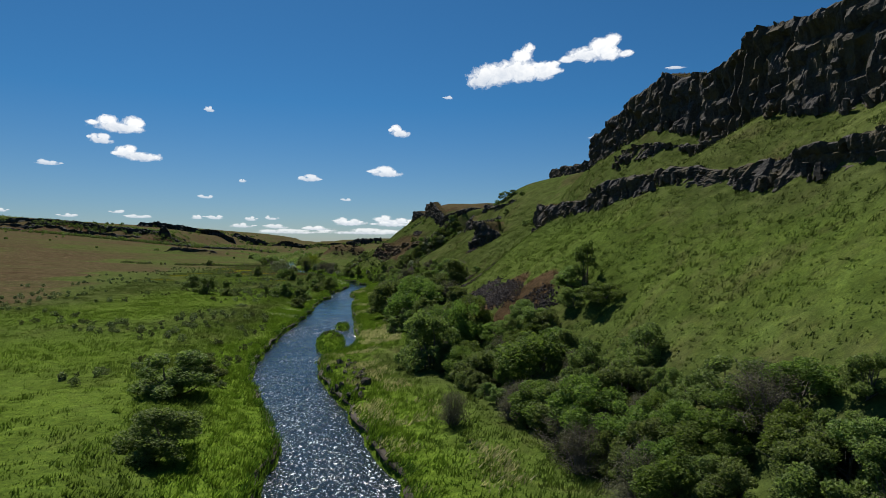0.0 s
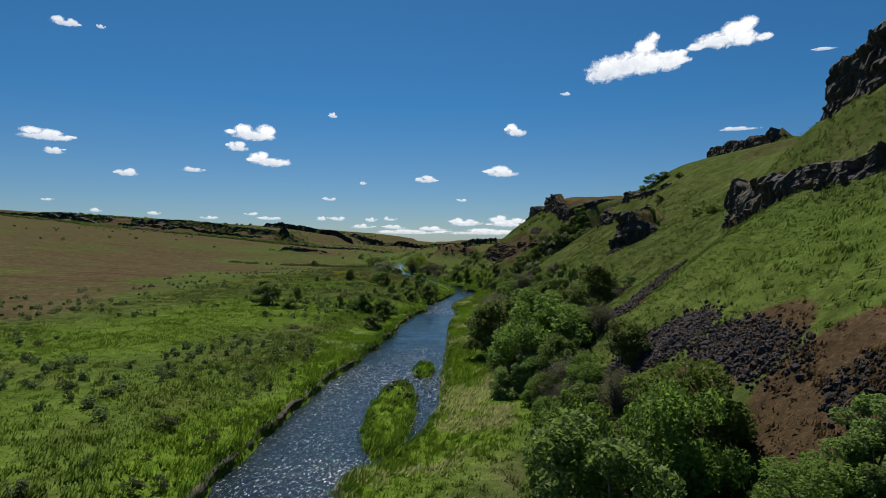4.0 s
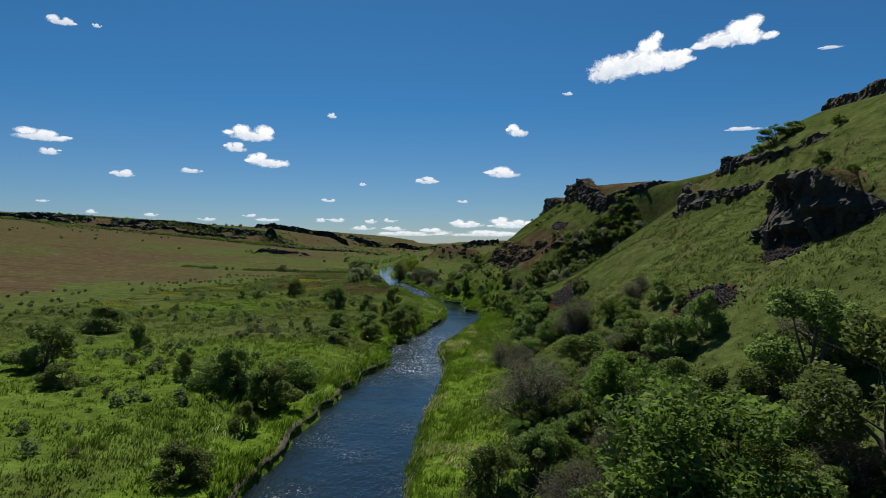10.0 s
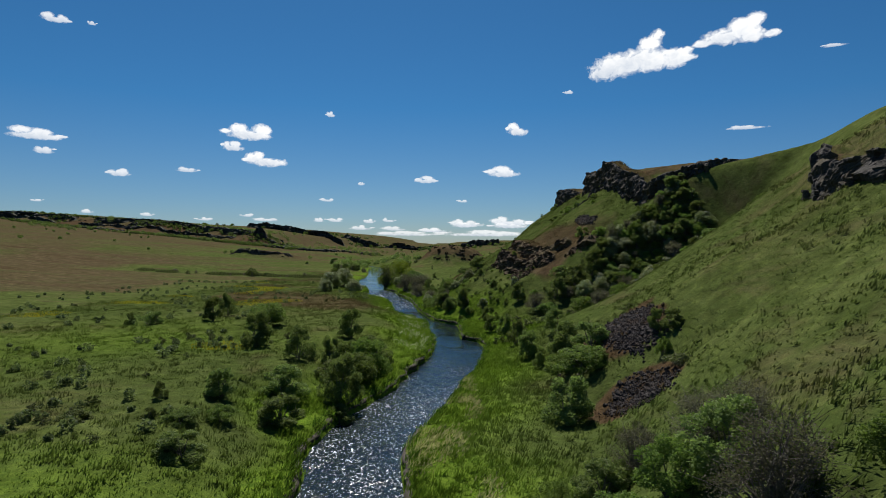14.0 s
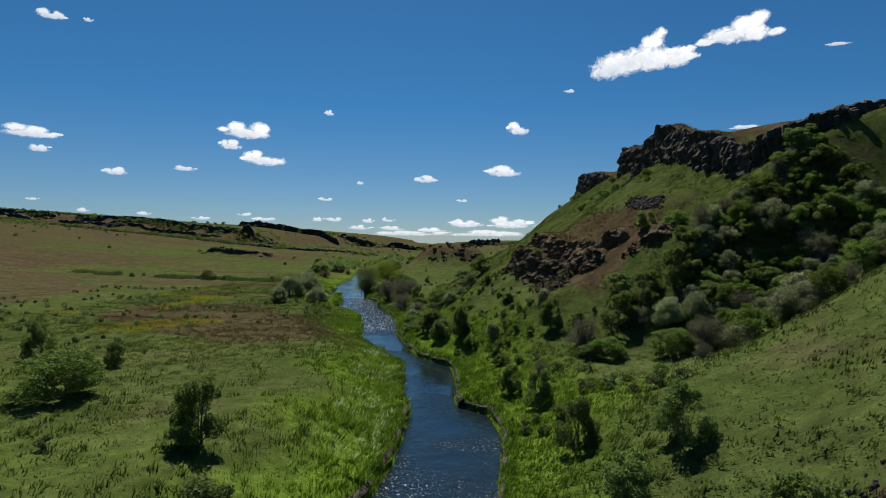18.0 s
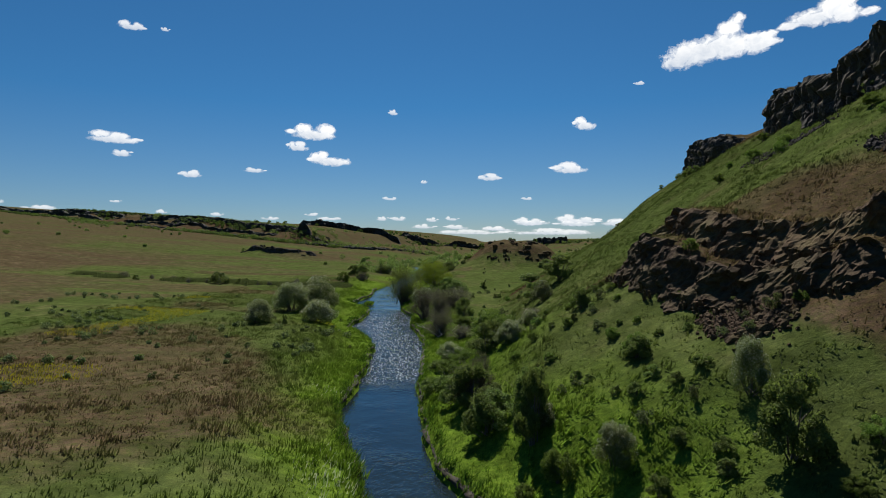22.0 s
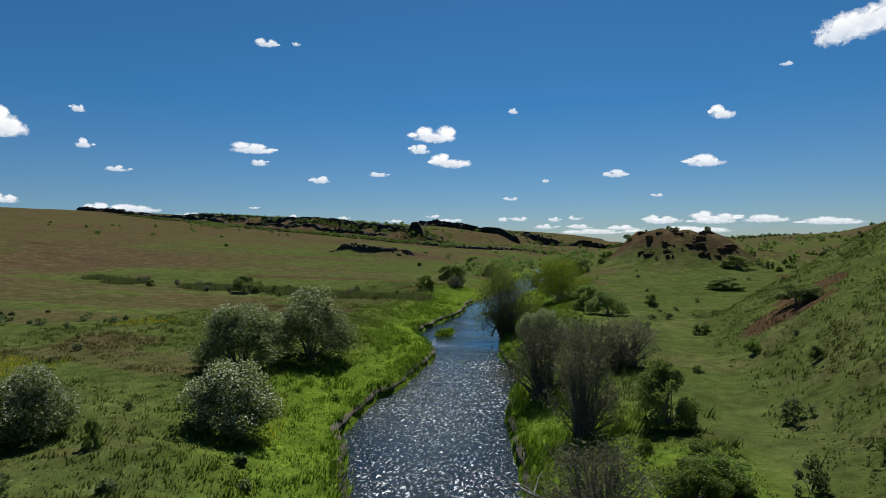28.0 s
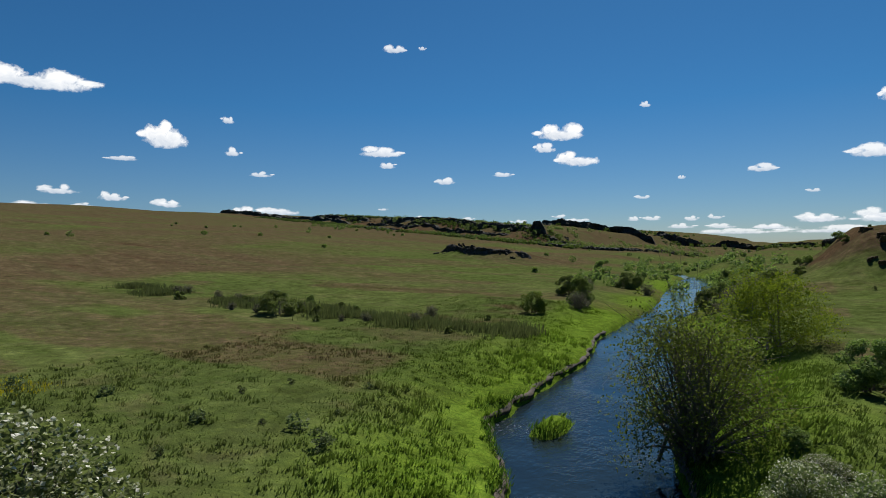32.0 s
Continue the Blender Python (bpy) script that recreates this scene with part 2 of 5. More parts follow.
LEAF = {
    "dark": leafy("shrub_leaves", (0.062, 0.092, 0.026), (0.200, 0.250, 0.085)),
    "green": leafy("fresh_leaves", (0.052, 0.088, 0.018), (0.172, 0.232, 0.056)),
    "pale": leafy("hawthorn_leaves", (0.060, 0.080, 0.030), (0.200, 0.230, 0.105)),
    "bare": leafy("thin_leaves", (0.060, 0.058, 0.042), (0.150, 0.142, 0.100)),
    "willow": leafy("willow_leaves", (0.080, 0.112, 0.022), (0.210, 0.262, 0.062)),
    "yellow": leafy("young_willow_leaves", (0.090, 0.140, 0.012), (0.250, 0.330, 0.036)),
    "juniper": leafy("dark_needles", (0.036, 0.058, 0.014), (0.120, 0.158, 0.045)),
    "sage": leafy("sage_leaves", (0.040, 0.054, 0.024), (0.150, 0.172, 0.085)),
}
PETAL = leafy("white_petals", (0.40, 0.40, 0.34), (0.72, 0.71, 0.64), 0.3)
YELLOW_PETAL = leafy("yellow_petals", (0.36, 0.33, 0.02), (0.60, 0.54, 0.05), 0.3)


# ---- numbers of the land ----
RNG = np.random.default_rng(7)
LATTICE = RNG.random((256, 256))


def lumps(x, y, size, shift=0):
    """Smooth noise from -1 to 1 with lumps of that size in metres."""
    u, v = np.asarray(x, float) / size + 37.3 * shift, np.asarray(y, float) / size + 11.7 * shift
    i, j = np.floor(u).astype(int), np.floor(v).astype(int)
    fu, fv = u - i, v - j
    fu, fv = fu * fu * (3 - 2 * fu), fv * fv * (3 - 2 * fv)
    a, b = LATTICE[i % 256, j % 256], LATTICE[(i + 1) % 256, j % 256]
    c, d = LATTICE[i % 256, (j + 1) % 256], LATTICE[(i + 1) % 256, (j + 1) % 256]
    return 2 * ((a * (1 - fu) + b * fu) * (1 - fv) + (c * (1 - fu) + d * fu) * fv) - 1


def step(a, b, x):
    """0 up to a, 1 from b on, smooth between."""
    t = np.clip((np.asarray(x, float) - a) / (b - a), 0, 1)
    return t * t * (3 - 2 * t)


LEFT_BANK = ((-80, -4), (10.1, -4.2), (32.3, -3.3), (39.3, -2.9), (47.2, -4.5), (57.2, -6.5), (68.2, -7.6), (85.2, -6.7), (98.3, -5.3), (113.3, -3.6), (126.4, -2.7), (147.8, -1.6), (155, -0.2), (160.2, 1.3), (171.3, 0.4), (177.3, 1.3), (185.3, 4), (204.3, 7.3), (212.3, 8.2), (219.3, 8), (227.3, 6.7), (235, 6.9), (246.4, 2.5), (257.5, -1.2), (273.7, -2.8), (285.8, -5.1), (294.7, -8.1), (301.6, -12.4), (307.6, -13.6), (319.4, -14), (327, -15), (335, -18.8), (341.5, -22.6), (347.7, -23.1), (363.1, -23), (382.7, -26.3), (425.8, -27.5), (479.2, -34), (526.8, -36.4), (560, -52))
RIGHT_BANK = ((-80, 5), (10.1, 5.1), (32.3, 3.7), (45.2, 1.8), (54.2, 0.2), (61.5, -0.9), (67.5, -0.6), (71.5, 2.2), (80, 4), (87.3, 4.3), (116.3, 5.2), (135.5, 5.6), (153, 7.3), (160.2, 7.2), (169.3, 6.4), (177.3, 8.5), (188.3, 11), (200.3, 13.4), (212.3, 14.7), (218.3, 14.1), (221.3, 11.7), (230.3, 12), (238, 11.3), (244.6, 7.8), (252.5, 5.8), (265.6, 3.5), (283.8, 1.5), (296.7, -0.8), (307.6, -4), (321.4, -6), (329.2, -8.9), (339.8, -11.4), (360.3, -12.8), (371.7, -16.5), (399.8, -20), (422.8, -19), (483.3, -23), (526.8, -27.1), (560, -40))


def along(table, y):
    ys, xs = zip(*table)
    return np.interp(y, ys, xs)


def left_bank(y):
    return along(LEFT_BANK, y) + 0.35 * lumps(0 * np.asarray(y, float), y, 2.3, 3)


def right_bank(y):
    return along(RIGHT_BANK, y) + 0.35 * lumps(0 * np.asarray(y, float), y, 2.1, 5)


def water_level(y):
    return np.interp(y, WATER_Y, WATER_Z)


WATER_Y = (-80, 60, 130, 165, 212, 236, 283, 323, 345, 560)
WATER_Z = (4.9, 3.62, 2.8, 2.1, 1.6, 1.35, 0.72, 0.5, 0.42, 0.3)
# how far the flats beside the creek rise above its banks
LEFT_Y = (0, 60, 100, 143, 180, 210, 240, 273, 300, 380, 500, 900)
LEFT_UP = (1.1, 1.1, 1.2, 1.25, 1.8, 2.1, 1.8, 1.3, 1.3, 1.0, 4.0, 4.0)
RIGHT_Y = (0, 180, 220, 250, 285, 300, 320, 358, 415, 600)
RIGHT_UP = (0.3, 0.6, 0.8, 1.0, 1.2, 1.5, 1.9, 2.2, 4.6, 5.0)
FOOT_Y = (-400, -60, 45, 58, 79, 90, 113, 128, 140, 150, 172, 181, 192, 205, 226, 237, 245, 260, 296, 331, 345, 362, 385, 430, 600, 1500, 4000)
FOOT_X = (0, 12, 15.8, 13.0, 13.0, 11.8, 17.8, 16.9, 17.0, 14.2, 20.9, 18.4, 19.3, 18.0, 17.0, 16.4, 11.0, 8.4, 11.4, 12.4, 13.5, 21, 42, 80, 130, 330, 900)
FOOT_K = (0.8, 0.75, 0.75, 0.75, 0.72, 0.68, 0.66, 0.60, 0.60, 0.57, 0.66, 0.67, 0.66, 0.61, 0.64, 0.80, 0.61, 0.66, 0.68, 0.69, 0.70, 0.62, 0.48, 0.35, 0.3, 0.2, 0.15)
TOP_Y = (-400, 40, 100, 125, 150, 178, 205, 224, 238, 258, 308, 345, 420, 600, 1500, 4000)
TOP_Z = (46, 46, 40, 32.8, 32.5, 34.0, 34.5, 31.0, 27.2, 31.0, 35.5, 34, 27, 30, 40, 60)
ISLETS = ((0.7, 82.0, 1.9, 10.5), (2.6, 97.6, 1.1, 3.0), (-19.2, 343.3, 1.2, 2.6))


def bare_land(x, y):
    """Height of the ground without its rock ledges."""
    x, y = np.broadcast_arrays(np.asarray(x, float), np.asarray(y, float))
    w, le, ri = water_level(y), left_bank(y), right_bank(y)
    flow = 1 - step(520, 560, y)
    out = np.maximum(le - x, x - ri)
    bank = np.where(flow > 0.02, -0.8 * flow + (0.8 * flow + 0.95) * step(-0.7, 0.8, out), 0.95)
    for ix, iy, rx, ry in ISLETS:
        bank = np.maximum(bank, -0.8 + 1.25 * step(1.25, 0.75, np.hypot((x - ix) / rx, (y - iy) / ry) + 0.12 * lumps(x, y, 0.9)))
    dl = np.maximum(le - x, 0)
    dr = np.maximum(x - ri, 0)
    z = w + bank + 0.015 * np.minimum(dl, 160) + np.interp(y, LEFT_Y, LEFT_UP) * step(1.2, 9 + 40 * step(390, 500, y), dl)
    z = z + np.interp(y, RIGHT_Y, RIGHT_UP) * step(0.8, 7 + 10 * step(340, 400, y), dr)
    d = np.maximum(-80 - x + 12 * lumps(x, y, 90, 2), 0)
    left = 0.03 * d + 0.047 * np.maximum(d - 60, 0)
    left = np.minimum(left, 76 + 4 * lumps(x, y, 160))
    rim = np.interp(x, (-1150, -800, -500, -330, -207, -150), (1290, 1150, 1000, 920, 850, 850)) + 12 * lumps(x, y, 70, 4)
    mesa = np.interp(x, (-1150, -500, -330, -207, -185, -160), (76, 43, 32, 21, 9, 0))
    left = np.maximum(left, mesa * step(-70, 0, y - rim))
    z = z + left * step(0, 1, d + 1)
    z = z + 0.10 * lumps(x, y, 3.1) * step(0.5, 4, out) + 0.22 * lumps(x, y, 11, 1) * step(2, 12, out)
    # hill on the right
    shift = 2.2 * lumps(x, y, 26, 6) + 0.8 * lumps(x, y, 8, 7)
    d = x - np.interp(y, FOOT_Y, FOOT_X) + shift
    k = np.interp(y, FOOT_Y, FOOT_K)
    rise = k * 1.6 * np.logaddexp(0, d / 1.6)
    gully = np.exp(-(((y - 221 - 0.12 * (x - 24)) / np.where(y > 221 + 0.12 * (x - 24), 15.0, 12.0)) ** 2))
    rise = rise - gully * np.minimum(0.38 * np.maximum(x - 18, 0), 10.0) * step(76, 54, x)
    rise = rise + 2.6 * step(43.5, 51, x) * step(146, 162, y) * step(204, 186, y)
    rise = rise + 5.5 * step(39, 48, x) * step(66, 84, y) * step(124, 106, y)
    rise = rise + 0.5 * lumps(x, y, 9, 8) * step(2, 10, d)
    top = np.interp(y, TOP_Y, TOP_Z) + 1.2 * lumps(x, y, 30, 10) + 0.02 * np.maximum(x - 75, 0) + 0.2 * np.clip(x - 61, 0, 22) * step(130, 150, y) * step(224, 208, y)
    over = rise + w - top
    rise = rise - 1.2 * np.logaddexp(0, over / 1.2)
    z = z + rise * step(-3, 3, d)
    # rocky mound in the valley and the far country
    mound = np.exp(-((((x - 14) / 15 + 0.12 * lumps(x, y, 9, 13)) ** 2) ** 1.7) - ((((y - 436) / 17) ** 2) ** 1.5))
    z = z + 7.6 * np.minimum(mound * 1.35, 1.0 + 0.12 * mound) + mound * (1.3 * lumps(x, y, 6, 14) + 0.8 * lumps(x, y, 3, 15)) + 3.5 * np.exp(-(((x - 40) / 16) ** 2) - (((y - 470) / 20) ** 2))
    z = z + 4.5 * np.exp(-((((x + 106) / 20) ** 2) ** 1.5) - (((y - 520) / 12) ** 2))
    z = z + 8 * step(45, 110, x) * step(400, 520, y)
    far = np.hypot(x, y - 150)
    z = z + (5 * lumps(x, y, 180, 11) + 6) * step(500, 1200, far) * step(160, 300, np.abs(x + 40)) + 12 * step(1600, 3200, far) + 8 * lumps(x, y, 420, 12) * step(1700, 2600, far)
    return z


# rock ledges: label, line of places, height in metres (or the level of the top, less 100), material name, seed
LEDGES = (
    ("tall dark basalt cliff of broken columns above the hillside", ((46.6, 12), (46.8, 45), (47.2, 61), (47.8, 73), (47.6, 92), (48.2, 106)), (12.0, 12.0, 12.0, 11.5, 10.5, 9.0, 7.8, 6.6, 5.2), "basalt", 1),
    ("low dark basalt ledge crossing the green slope", ((36.5, 14), (37.0, 32), (37.4, 44), (37.2, 56), (36.2, 67), (34.8, 77.5)), (3.2, 3.2, 2.8, 1.5, 1.8, 3.4), "basalt", 2),
    ("small ledge under the tall cliff", ((45.5, 62), (44.2, 76), (44.8, 88)), 1.5, "basalt", 17),
    ("brown-topped basalt ledge crossing the green slope", ((38.5, 80), (37.4, 84), (36.4, 89), (36.8, 96), (38.2, 104.5), (40.6, 111.5)), (2.6, 3.6, 4.6, 5.0), "basalt", 3),
    ("blocky dark basalt outcrop on the green slope", ((37.5, 149.5), (36.0, 148), (36.4, 143), (38.2, 139.5), (41, 138)), 22.9 - 100, "basalt", 5),
    ("long basalt ledge high on the green slope", ((47.5, 192), (45.0, 188.6), (43.4, 183), (43.6, 178), (45.8, 174), (46.6, 168), (47.5, 160)), (2.6, 3.2, 3.0, 1.8, 1.3, 1.1, 0.9), "basalt", 6),
    ("upper basalt ledge under the ridge", ((52, 187), (48.8, 182.5), (48.8, 178), (50.5, 172), (53, 164)), 1.9, "basalt", 14),
    ("notched row of dark rocks on the ridge line", ((84, 214), (81, 209), (78.5, 195), (76.5, 176), (72, 160)), 3.6, "basalt", 7),
    ("brown-capped basalt cliff on top of the green hill", ((55, 313), (51.2, 309), (48.6, 290), (47.6, 272), (47.2, 257), (48.2, 241), (51, 239.4), (55, 237.6), (60, 237.2), (66, 239)), (3.6, 5.4, 5.8, 5.2, 5.0, 4.8, 4.6, 4.0, 2.8, 1.8), "basalt", 8),
    ("small dark cliff at the end of the hill", ((52, 353), (49.6, 345), (48.9, 336), (49.2, 326), (52, 320)), 34.6 - 100, "basalt", 9),
    ("rust-brown crumbling rock face of the knob", ((21.2, 264), (20.7, 258), (22.2, 252), (24.4, 247), (27.0, 243.6), (30.0, 241.8)), (2.0, 3.2, 3.6, 3.4, 3.0, 2.2), "rust", 10),
    ("upper tier of the rust-brown rock knob", ((24.0, 264), (24.0, 258), (25.6, 252.4), (27.8, 248.4), (30.6, 245.8), (33.6, 244.2)), (2.6, 3.6, 4.0, 3.8, 3.0, 2.2), "rust", 15),
    ("low dark outcrop beside the brown knob", ((31.6, 241.4), (34.5, 239.8), (38.0, 240.2)), 2.6, "rust", 19),
    ("low dark rock mound far out in the grassland", ((-124, 514), (-112, 508), (-100, 508), (-86, 513)), 3.0, "basalt", 13),
)


class Ledge:
    """The line of a ledge, run so that the hill rises on its right-hand side."""

    def __init__(self, line, high):
        p = np.array(line, float)
        d = np.diff(p, axis=0)
        mid = len(d) // 2
        back = np.array([d[mid][1], -d[mid][0]]) / np.linalg.norm(d[mid])
        c = p[mid : mid + 2].mean(0)
        if float(bare_land(*(c + 4 * back))) < float(bare_land(*(c - 4 * back))):
            p = p[::-1]
            high = high[::-1] if isinstance(high, tuple) else high
        self.p, self.high = p, high[0] if isinstance(high, tuple) else high
        self.seg = np.r_[0, np.cumsum(np.linalg.norm(np.diff(p, axis=0), axis=1))]
        self.ends = high if isinstance(high, tuple) else (high, high)
        fine = np.arange(0, self.seg[-1] + 0.5, 0.5)
        raw = bare_land(*[np.interp(fine, self.seg, p[:, n]) for n in (0, 1)])
        pad = np.r_[np.full(6, raw[0]), raw, np.full(6, raw[-1])]
        self.fine, self.low = fine, np.convolve(pad, np.ones(13) / 13, "valid") - 0.3

    def foot(self, s):
        return np.interp(s, self.fine, self.low)

    def top(self, s):
        ends = np.clip(np.minimum(s, self.seg[-1] - s) / (6.0 if self.high < 0 else 1.6 if max(self.ends) > 3 else 3.5), 0, 1) ** 0.7
        tall = np.interp(s, np.linspace(0, self.seg[-1], len(self.ends)), self.ends) if self.high > 0 else np.maximum(self.high + 100 - self.foot(s), 0.8)
        return self.foot(s) + tall * (0.15 + 0.85 * ends) * (0.94 + 0.08 * lumps(s, 0 * s, 4.0, 60)) * (1 + (0.4 * lumps(s, 0 * s, 7.0, 64) if 0 < self.high < 4 else 0))

    def at(self, x, y):
        """The way along the line of its nearest point, and how far behind it lies."""
        best, s_at, back = np.full(x.shape, 1e9), np.zeros(x.shape), np.zeros(x.shape)
        for n in range(len(self.p) - 1):
            a, d = self.p[n], self.p[n + 1] - self.p[n]
            ln = np.hypot(*d)
            t = np.clip(((x - a[0]) * d[0] + (y - a[1]) * d[1]) / ln**2, 0, 1)
            ox, oy = x - a[0] - t * d[0], y - a[1] - t * d[1]
            dist = np.hypot(ox, oy)
            near = dist < best
            best, s_at = np.where(near, dist, best), np.where(near, self.seg[n] + t * ln, s_at)
            side = np.sign((ox * d[1] - oy * d[0]) / ln)
            back = np.where(near, dist * side, back)
        return s_at, back


def land(x, y):
    """Height of the ground, with the ledges' tops."""
    x, y = np.broadcast_arrays(np.asarray(x, float), np.asarray(y, float))
    z = np.array(bare_land(x, y))
    for ledge in LEDGE_LINES:
        lo, hi = ledge.p.min(0) - 26, ledge.p.max(0) + 26
        box = (x > lo[0]) & (x < hi[0]) & (y > lo[1]) & (y < hi[1])
        if not box.any():
            continue
        s, back = ledge.at(x[box], y[box])
        ends = np.clip(np.minimum(s, ledge.seg[-1] - s) / 1.0, 0, 1)
        deep = 16.0 if ledge.high < 0 or max(ledge.ends) > 8 else 3.0
        f = step(0.5, 1.3, back) * (1 - step(deep, 1.6 * deep, back)) * ends
        target = ledge.top(s) + 0.06 * back - 0.1
        z[box] = np.maximum(z[box], z[box] * (1 - f) + target * f)
    return z


LEDGE_LINES = []
LEDGE_LINES = [Ledge(line, high) for _, line, high, _, _ in LEDGES]


def ground_at(x, y):
    return float(land(np.array([x]), np.array([y]))[0])


def zones(x, y):
    """Lush, dry and bare ground, from 0 to 1."""
    out = np.maximum(left_bank(y) - x, x - right_bank(y))
    n1, n2 = lumps(x, y, 7, 20), lumps(x, y, 24, 21)
    flow = 1 - step(520, 560, y)
    lush = flow * step(np.where(x < 0.5 * (left_bank(y) + right_bank(y)), 5.5 + 4.0 * step(170, 200, y) + 3.5 * step(280, 300, y), 11.0), 1.5, out + 2.5 * n1 + 1.5 * n2)
    lush = np.maximum(lush, 0.7 * step(-0.5, 0.4, n2) * step(60, 25, out) * step(230, 190, y) * (x < 0))
    dry = (0.62 + 0.38 * lumps(x, y * 0.25, 24, 24)) * step(-48, -62, x + 0.22 * np.maximum(y - 110, 0) + 9 * n2 + 3 * n1)
    dry = np.maximum(dry, 0.55 * step(330, 420, y) * step(-0.2, 0.5, lumps(x * 0.3, y, 16, 25)))
    dry = np.maximum(dry, 0.72 * step(1.0, 0.6, np.hypot((x + 24 + 0.45 * (y - 262)) / 21, (y - 262) / 30) + 0.20 * n2 + 0.1 * n1))
    dry = np.maximum(dry, 0.75 * step(-60, -75, x + 12 * n2) * step(0.1, 0.5, lumps(x, y, 45, 22) + 0.35))
    band = step(0.0, 0.5, lumps(x * 0.3, y, 7, 26) + 0.4 * n1) * step(275, 300, y) * step(7, 12, out) * (x < 0)
    dry = np.maximum(dry, 0.62 * band)
    lush = np.maximum(lush, 0.75 * step(110, 60, y) * step(70, 40, out) * (x < 0) * (0.8 + 0.2 * n1))
    hill = step(2, 12, x - np.interp(y, FOOT_Y, FOOT_X))
    dry = np.maximum(dry, hill * (0.32 + 0.18 * step(100, 140, y) + 0.2 * step(225, 250, y)) * step(0.25 - 0.5 * step(225, 250, y), 0.8, lumps(x, y, 17, 23) + 0.3 * n1))
    lush = np.maximum(lush, 0.3 * hill * step(140, 60, y) * step(36, 30, x))
    knob = np.exp(-((((x - 27 - 0.3 * (256 - y)) / 7.0) ** 2) ** 1.5) - ((((y - 255) / 17) ** 2) ** 2))
    bare = 0.45 * step(0.35, 0.9, knob + 0.6 * n1)
    dry = np.maximum(dry, 0.85 * step(0.2, 0.7, knob + 0.35 * n1))
    for bx, by, br in ((20.3, 60, 3.6), (20, 68, 3.6), (18.8, 75.6, 3.9), (20.8, 93, 3.0), (24, 97.6, 3.2), (28, 102.2, 3.0), (25.2, 181, 3.4), (25.2, 186, 3.4), (22.6, 172, 3.3), (28.2, 141, 2.5), (35, 142, 1.8), (27.6, 116.2, 1.8), (46, 226, 2.4), (38.2, 253.5, 3), (2, 434, 5), (15, 322, 3.5), (18, 327, 3), (40, 400, 9), (52, 420, 8)):
        bare = np.maximum(bare, step(1.15, 0.7, np.hypot(x - bx, y - by) / br + 0.25 * n1))
    high = land(x, y)
    cap = step(0.5, 1.2, high - bare_land(x, y)) * step(6, 12, x)
    dry = np.maximum(dry, (0.75 + 0.25 * n1) * cap)
    dry = np.maximum(dry, 0.8 * step(29.5, 31.5, high + n1) * step(226, 234, y) * hill)
    steep = step(30, 34, high) * step(0.0, 0.5, n1 + 0.2) * hill
    bare = np.maximum(bare, 0.3 * steep)
    rim = np.interp(x, (-1150, -800, -500, -330, -207, -150), (1290, 1150, 1000, 920, 850, 850))
    # dark talus soil under the far rim, also put for the slope's shade
    bare = np.maximum(bare, (x < -150) * (0.62 + 0.5 * n2) * step(-95, -55, y - rim + 10 * n2) * step(18, 2, y - rim))
    dry = np.maximum(dry, (0.62 + 0.3 * n2) * step(600, 850, np.hypot(x, y - 150)))
    dry = np.maximum(dry, 0.95 * step(1.1, 0.6, np.hypot((x - 14) / 19, (y - 433) / 20) + 0.3 * n1))
    dry = np.maximum(dry, step(30, 75, x) * step(400, 460, y) * step(-0.5, 0.4, n2 + 0.4 * n1) * 0.75)
    return np.stack([lush, dry, bare, np.ones_like(lush)], -1)


# ---- mesh tools ----
def mesh_of(name, verts, faces, mat, smooth_faces=False, attrs=()):
    """A mesh from arrays. attrs: (name, type, values per vertex)."""
    me = bpy.data.meshes.new(name)
    verts, faces = np.asarray(verts, np.float32), np.asarray(faces, np.int32)
    me.vertices.add(len(verts))
    me.vertices.foreach_set("co", verts.ravel())
    n, k = faces.shape
    me.loops.add(n * k)
    me.loops.foreach_set("vertex_index", faces.ravel())
    me.polygons.add(n)
    me.polygons.foreach_set("loop_start", np.arange(0, n * k, k, dtype=np.int32))
    me.polygons.foreach_set("use_smooth", np.full(n, smooth_faces))
    for label, kind, values in attrs:
        a = me.attributes.new(label, kind, "POINT")
        a.data.foreach_set("color" if kind == "FLOAT_COLOR" else "value", np.asarray(values, np.float32).ravel())
    me.materials.append(mat)
    me.update(calc_edges=True)
    return me


def child(name, me, parent, label=""):
    ob = new(name, me)
    ob.parent = parent
    if label:
        tagged(ob, label)
    return ob


def grid_faces(nu, nv):
    i = np.arange(nu * nv).reshape(nu, nv)
    return np.stack([i[:-1, :-1], i[1:, :-1], i[1:, 1:], i[:-1, 1:]], -1).reshape(-1, 4)


def spaced(lo, hi, fine, stop_lo, stop_hi, grow=1.07):
    """Even steps between lo and hi, growing steps beyond."""
    mid = list(np.arange(lo, hi + fine / 2, fine))
    for stop, end, sign in ((stop_hi, 1, 1), (stop_lo, 0, -1)):
        s, v = fine, mid[-1] if end else mid[0]
        while sign * (stop - v) > 0:
            s = min(s * grow, 60)
            v += sign * s
            mid.append(v) if end else mid.insert(0, v)
    return np.array(mid)


# ---- ground and creek ----
gx, gy = spaced(-34, 54, 0.62, -3600, 3600), spaced(8, 385, 0.8, -260, 4400)
GX, GY = np.meshgrid(gx, gy, indexing="ij")
GZ = land(GX, GY)
ground = new("ground", mesh_of("ground", np.stack([GX, GY, GZ], -1).reshape(-1, 3), grid_faces(len(gx), len(gy)), TURF, True,
                               (("zone", "FLOAT_COLOR", zones(GX.ravel(), GY.ravel())),)))
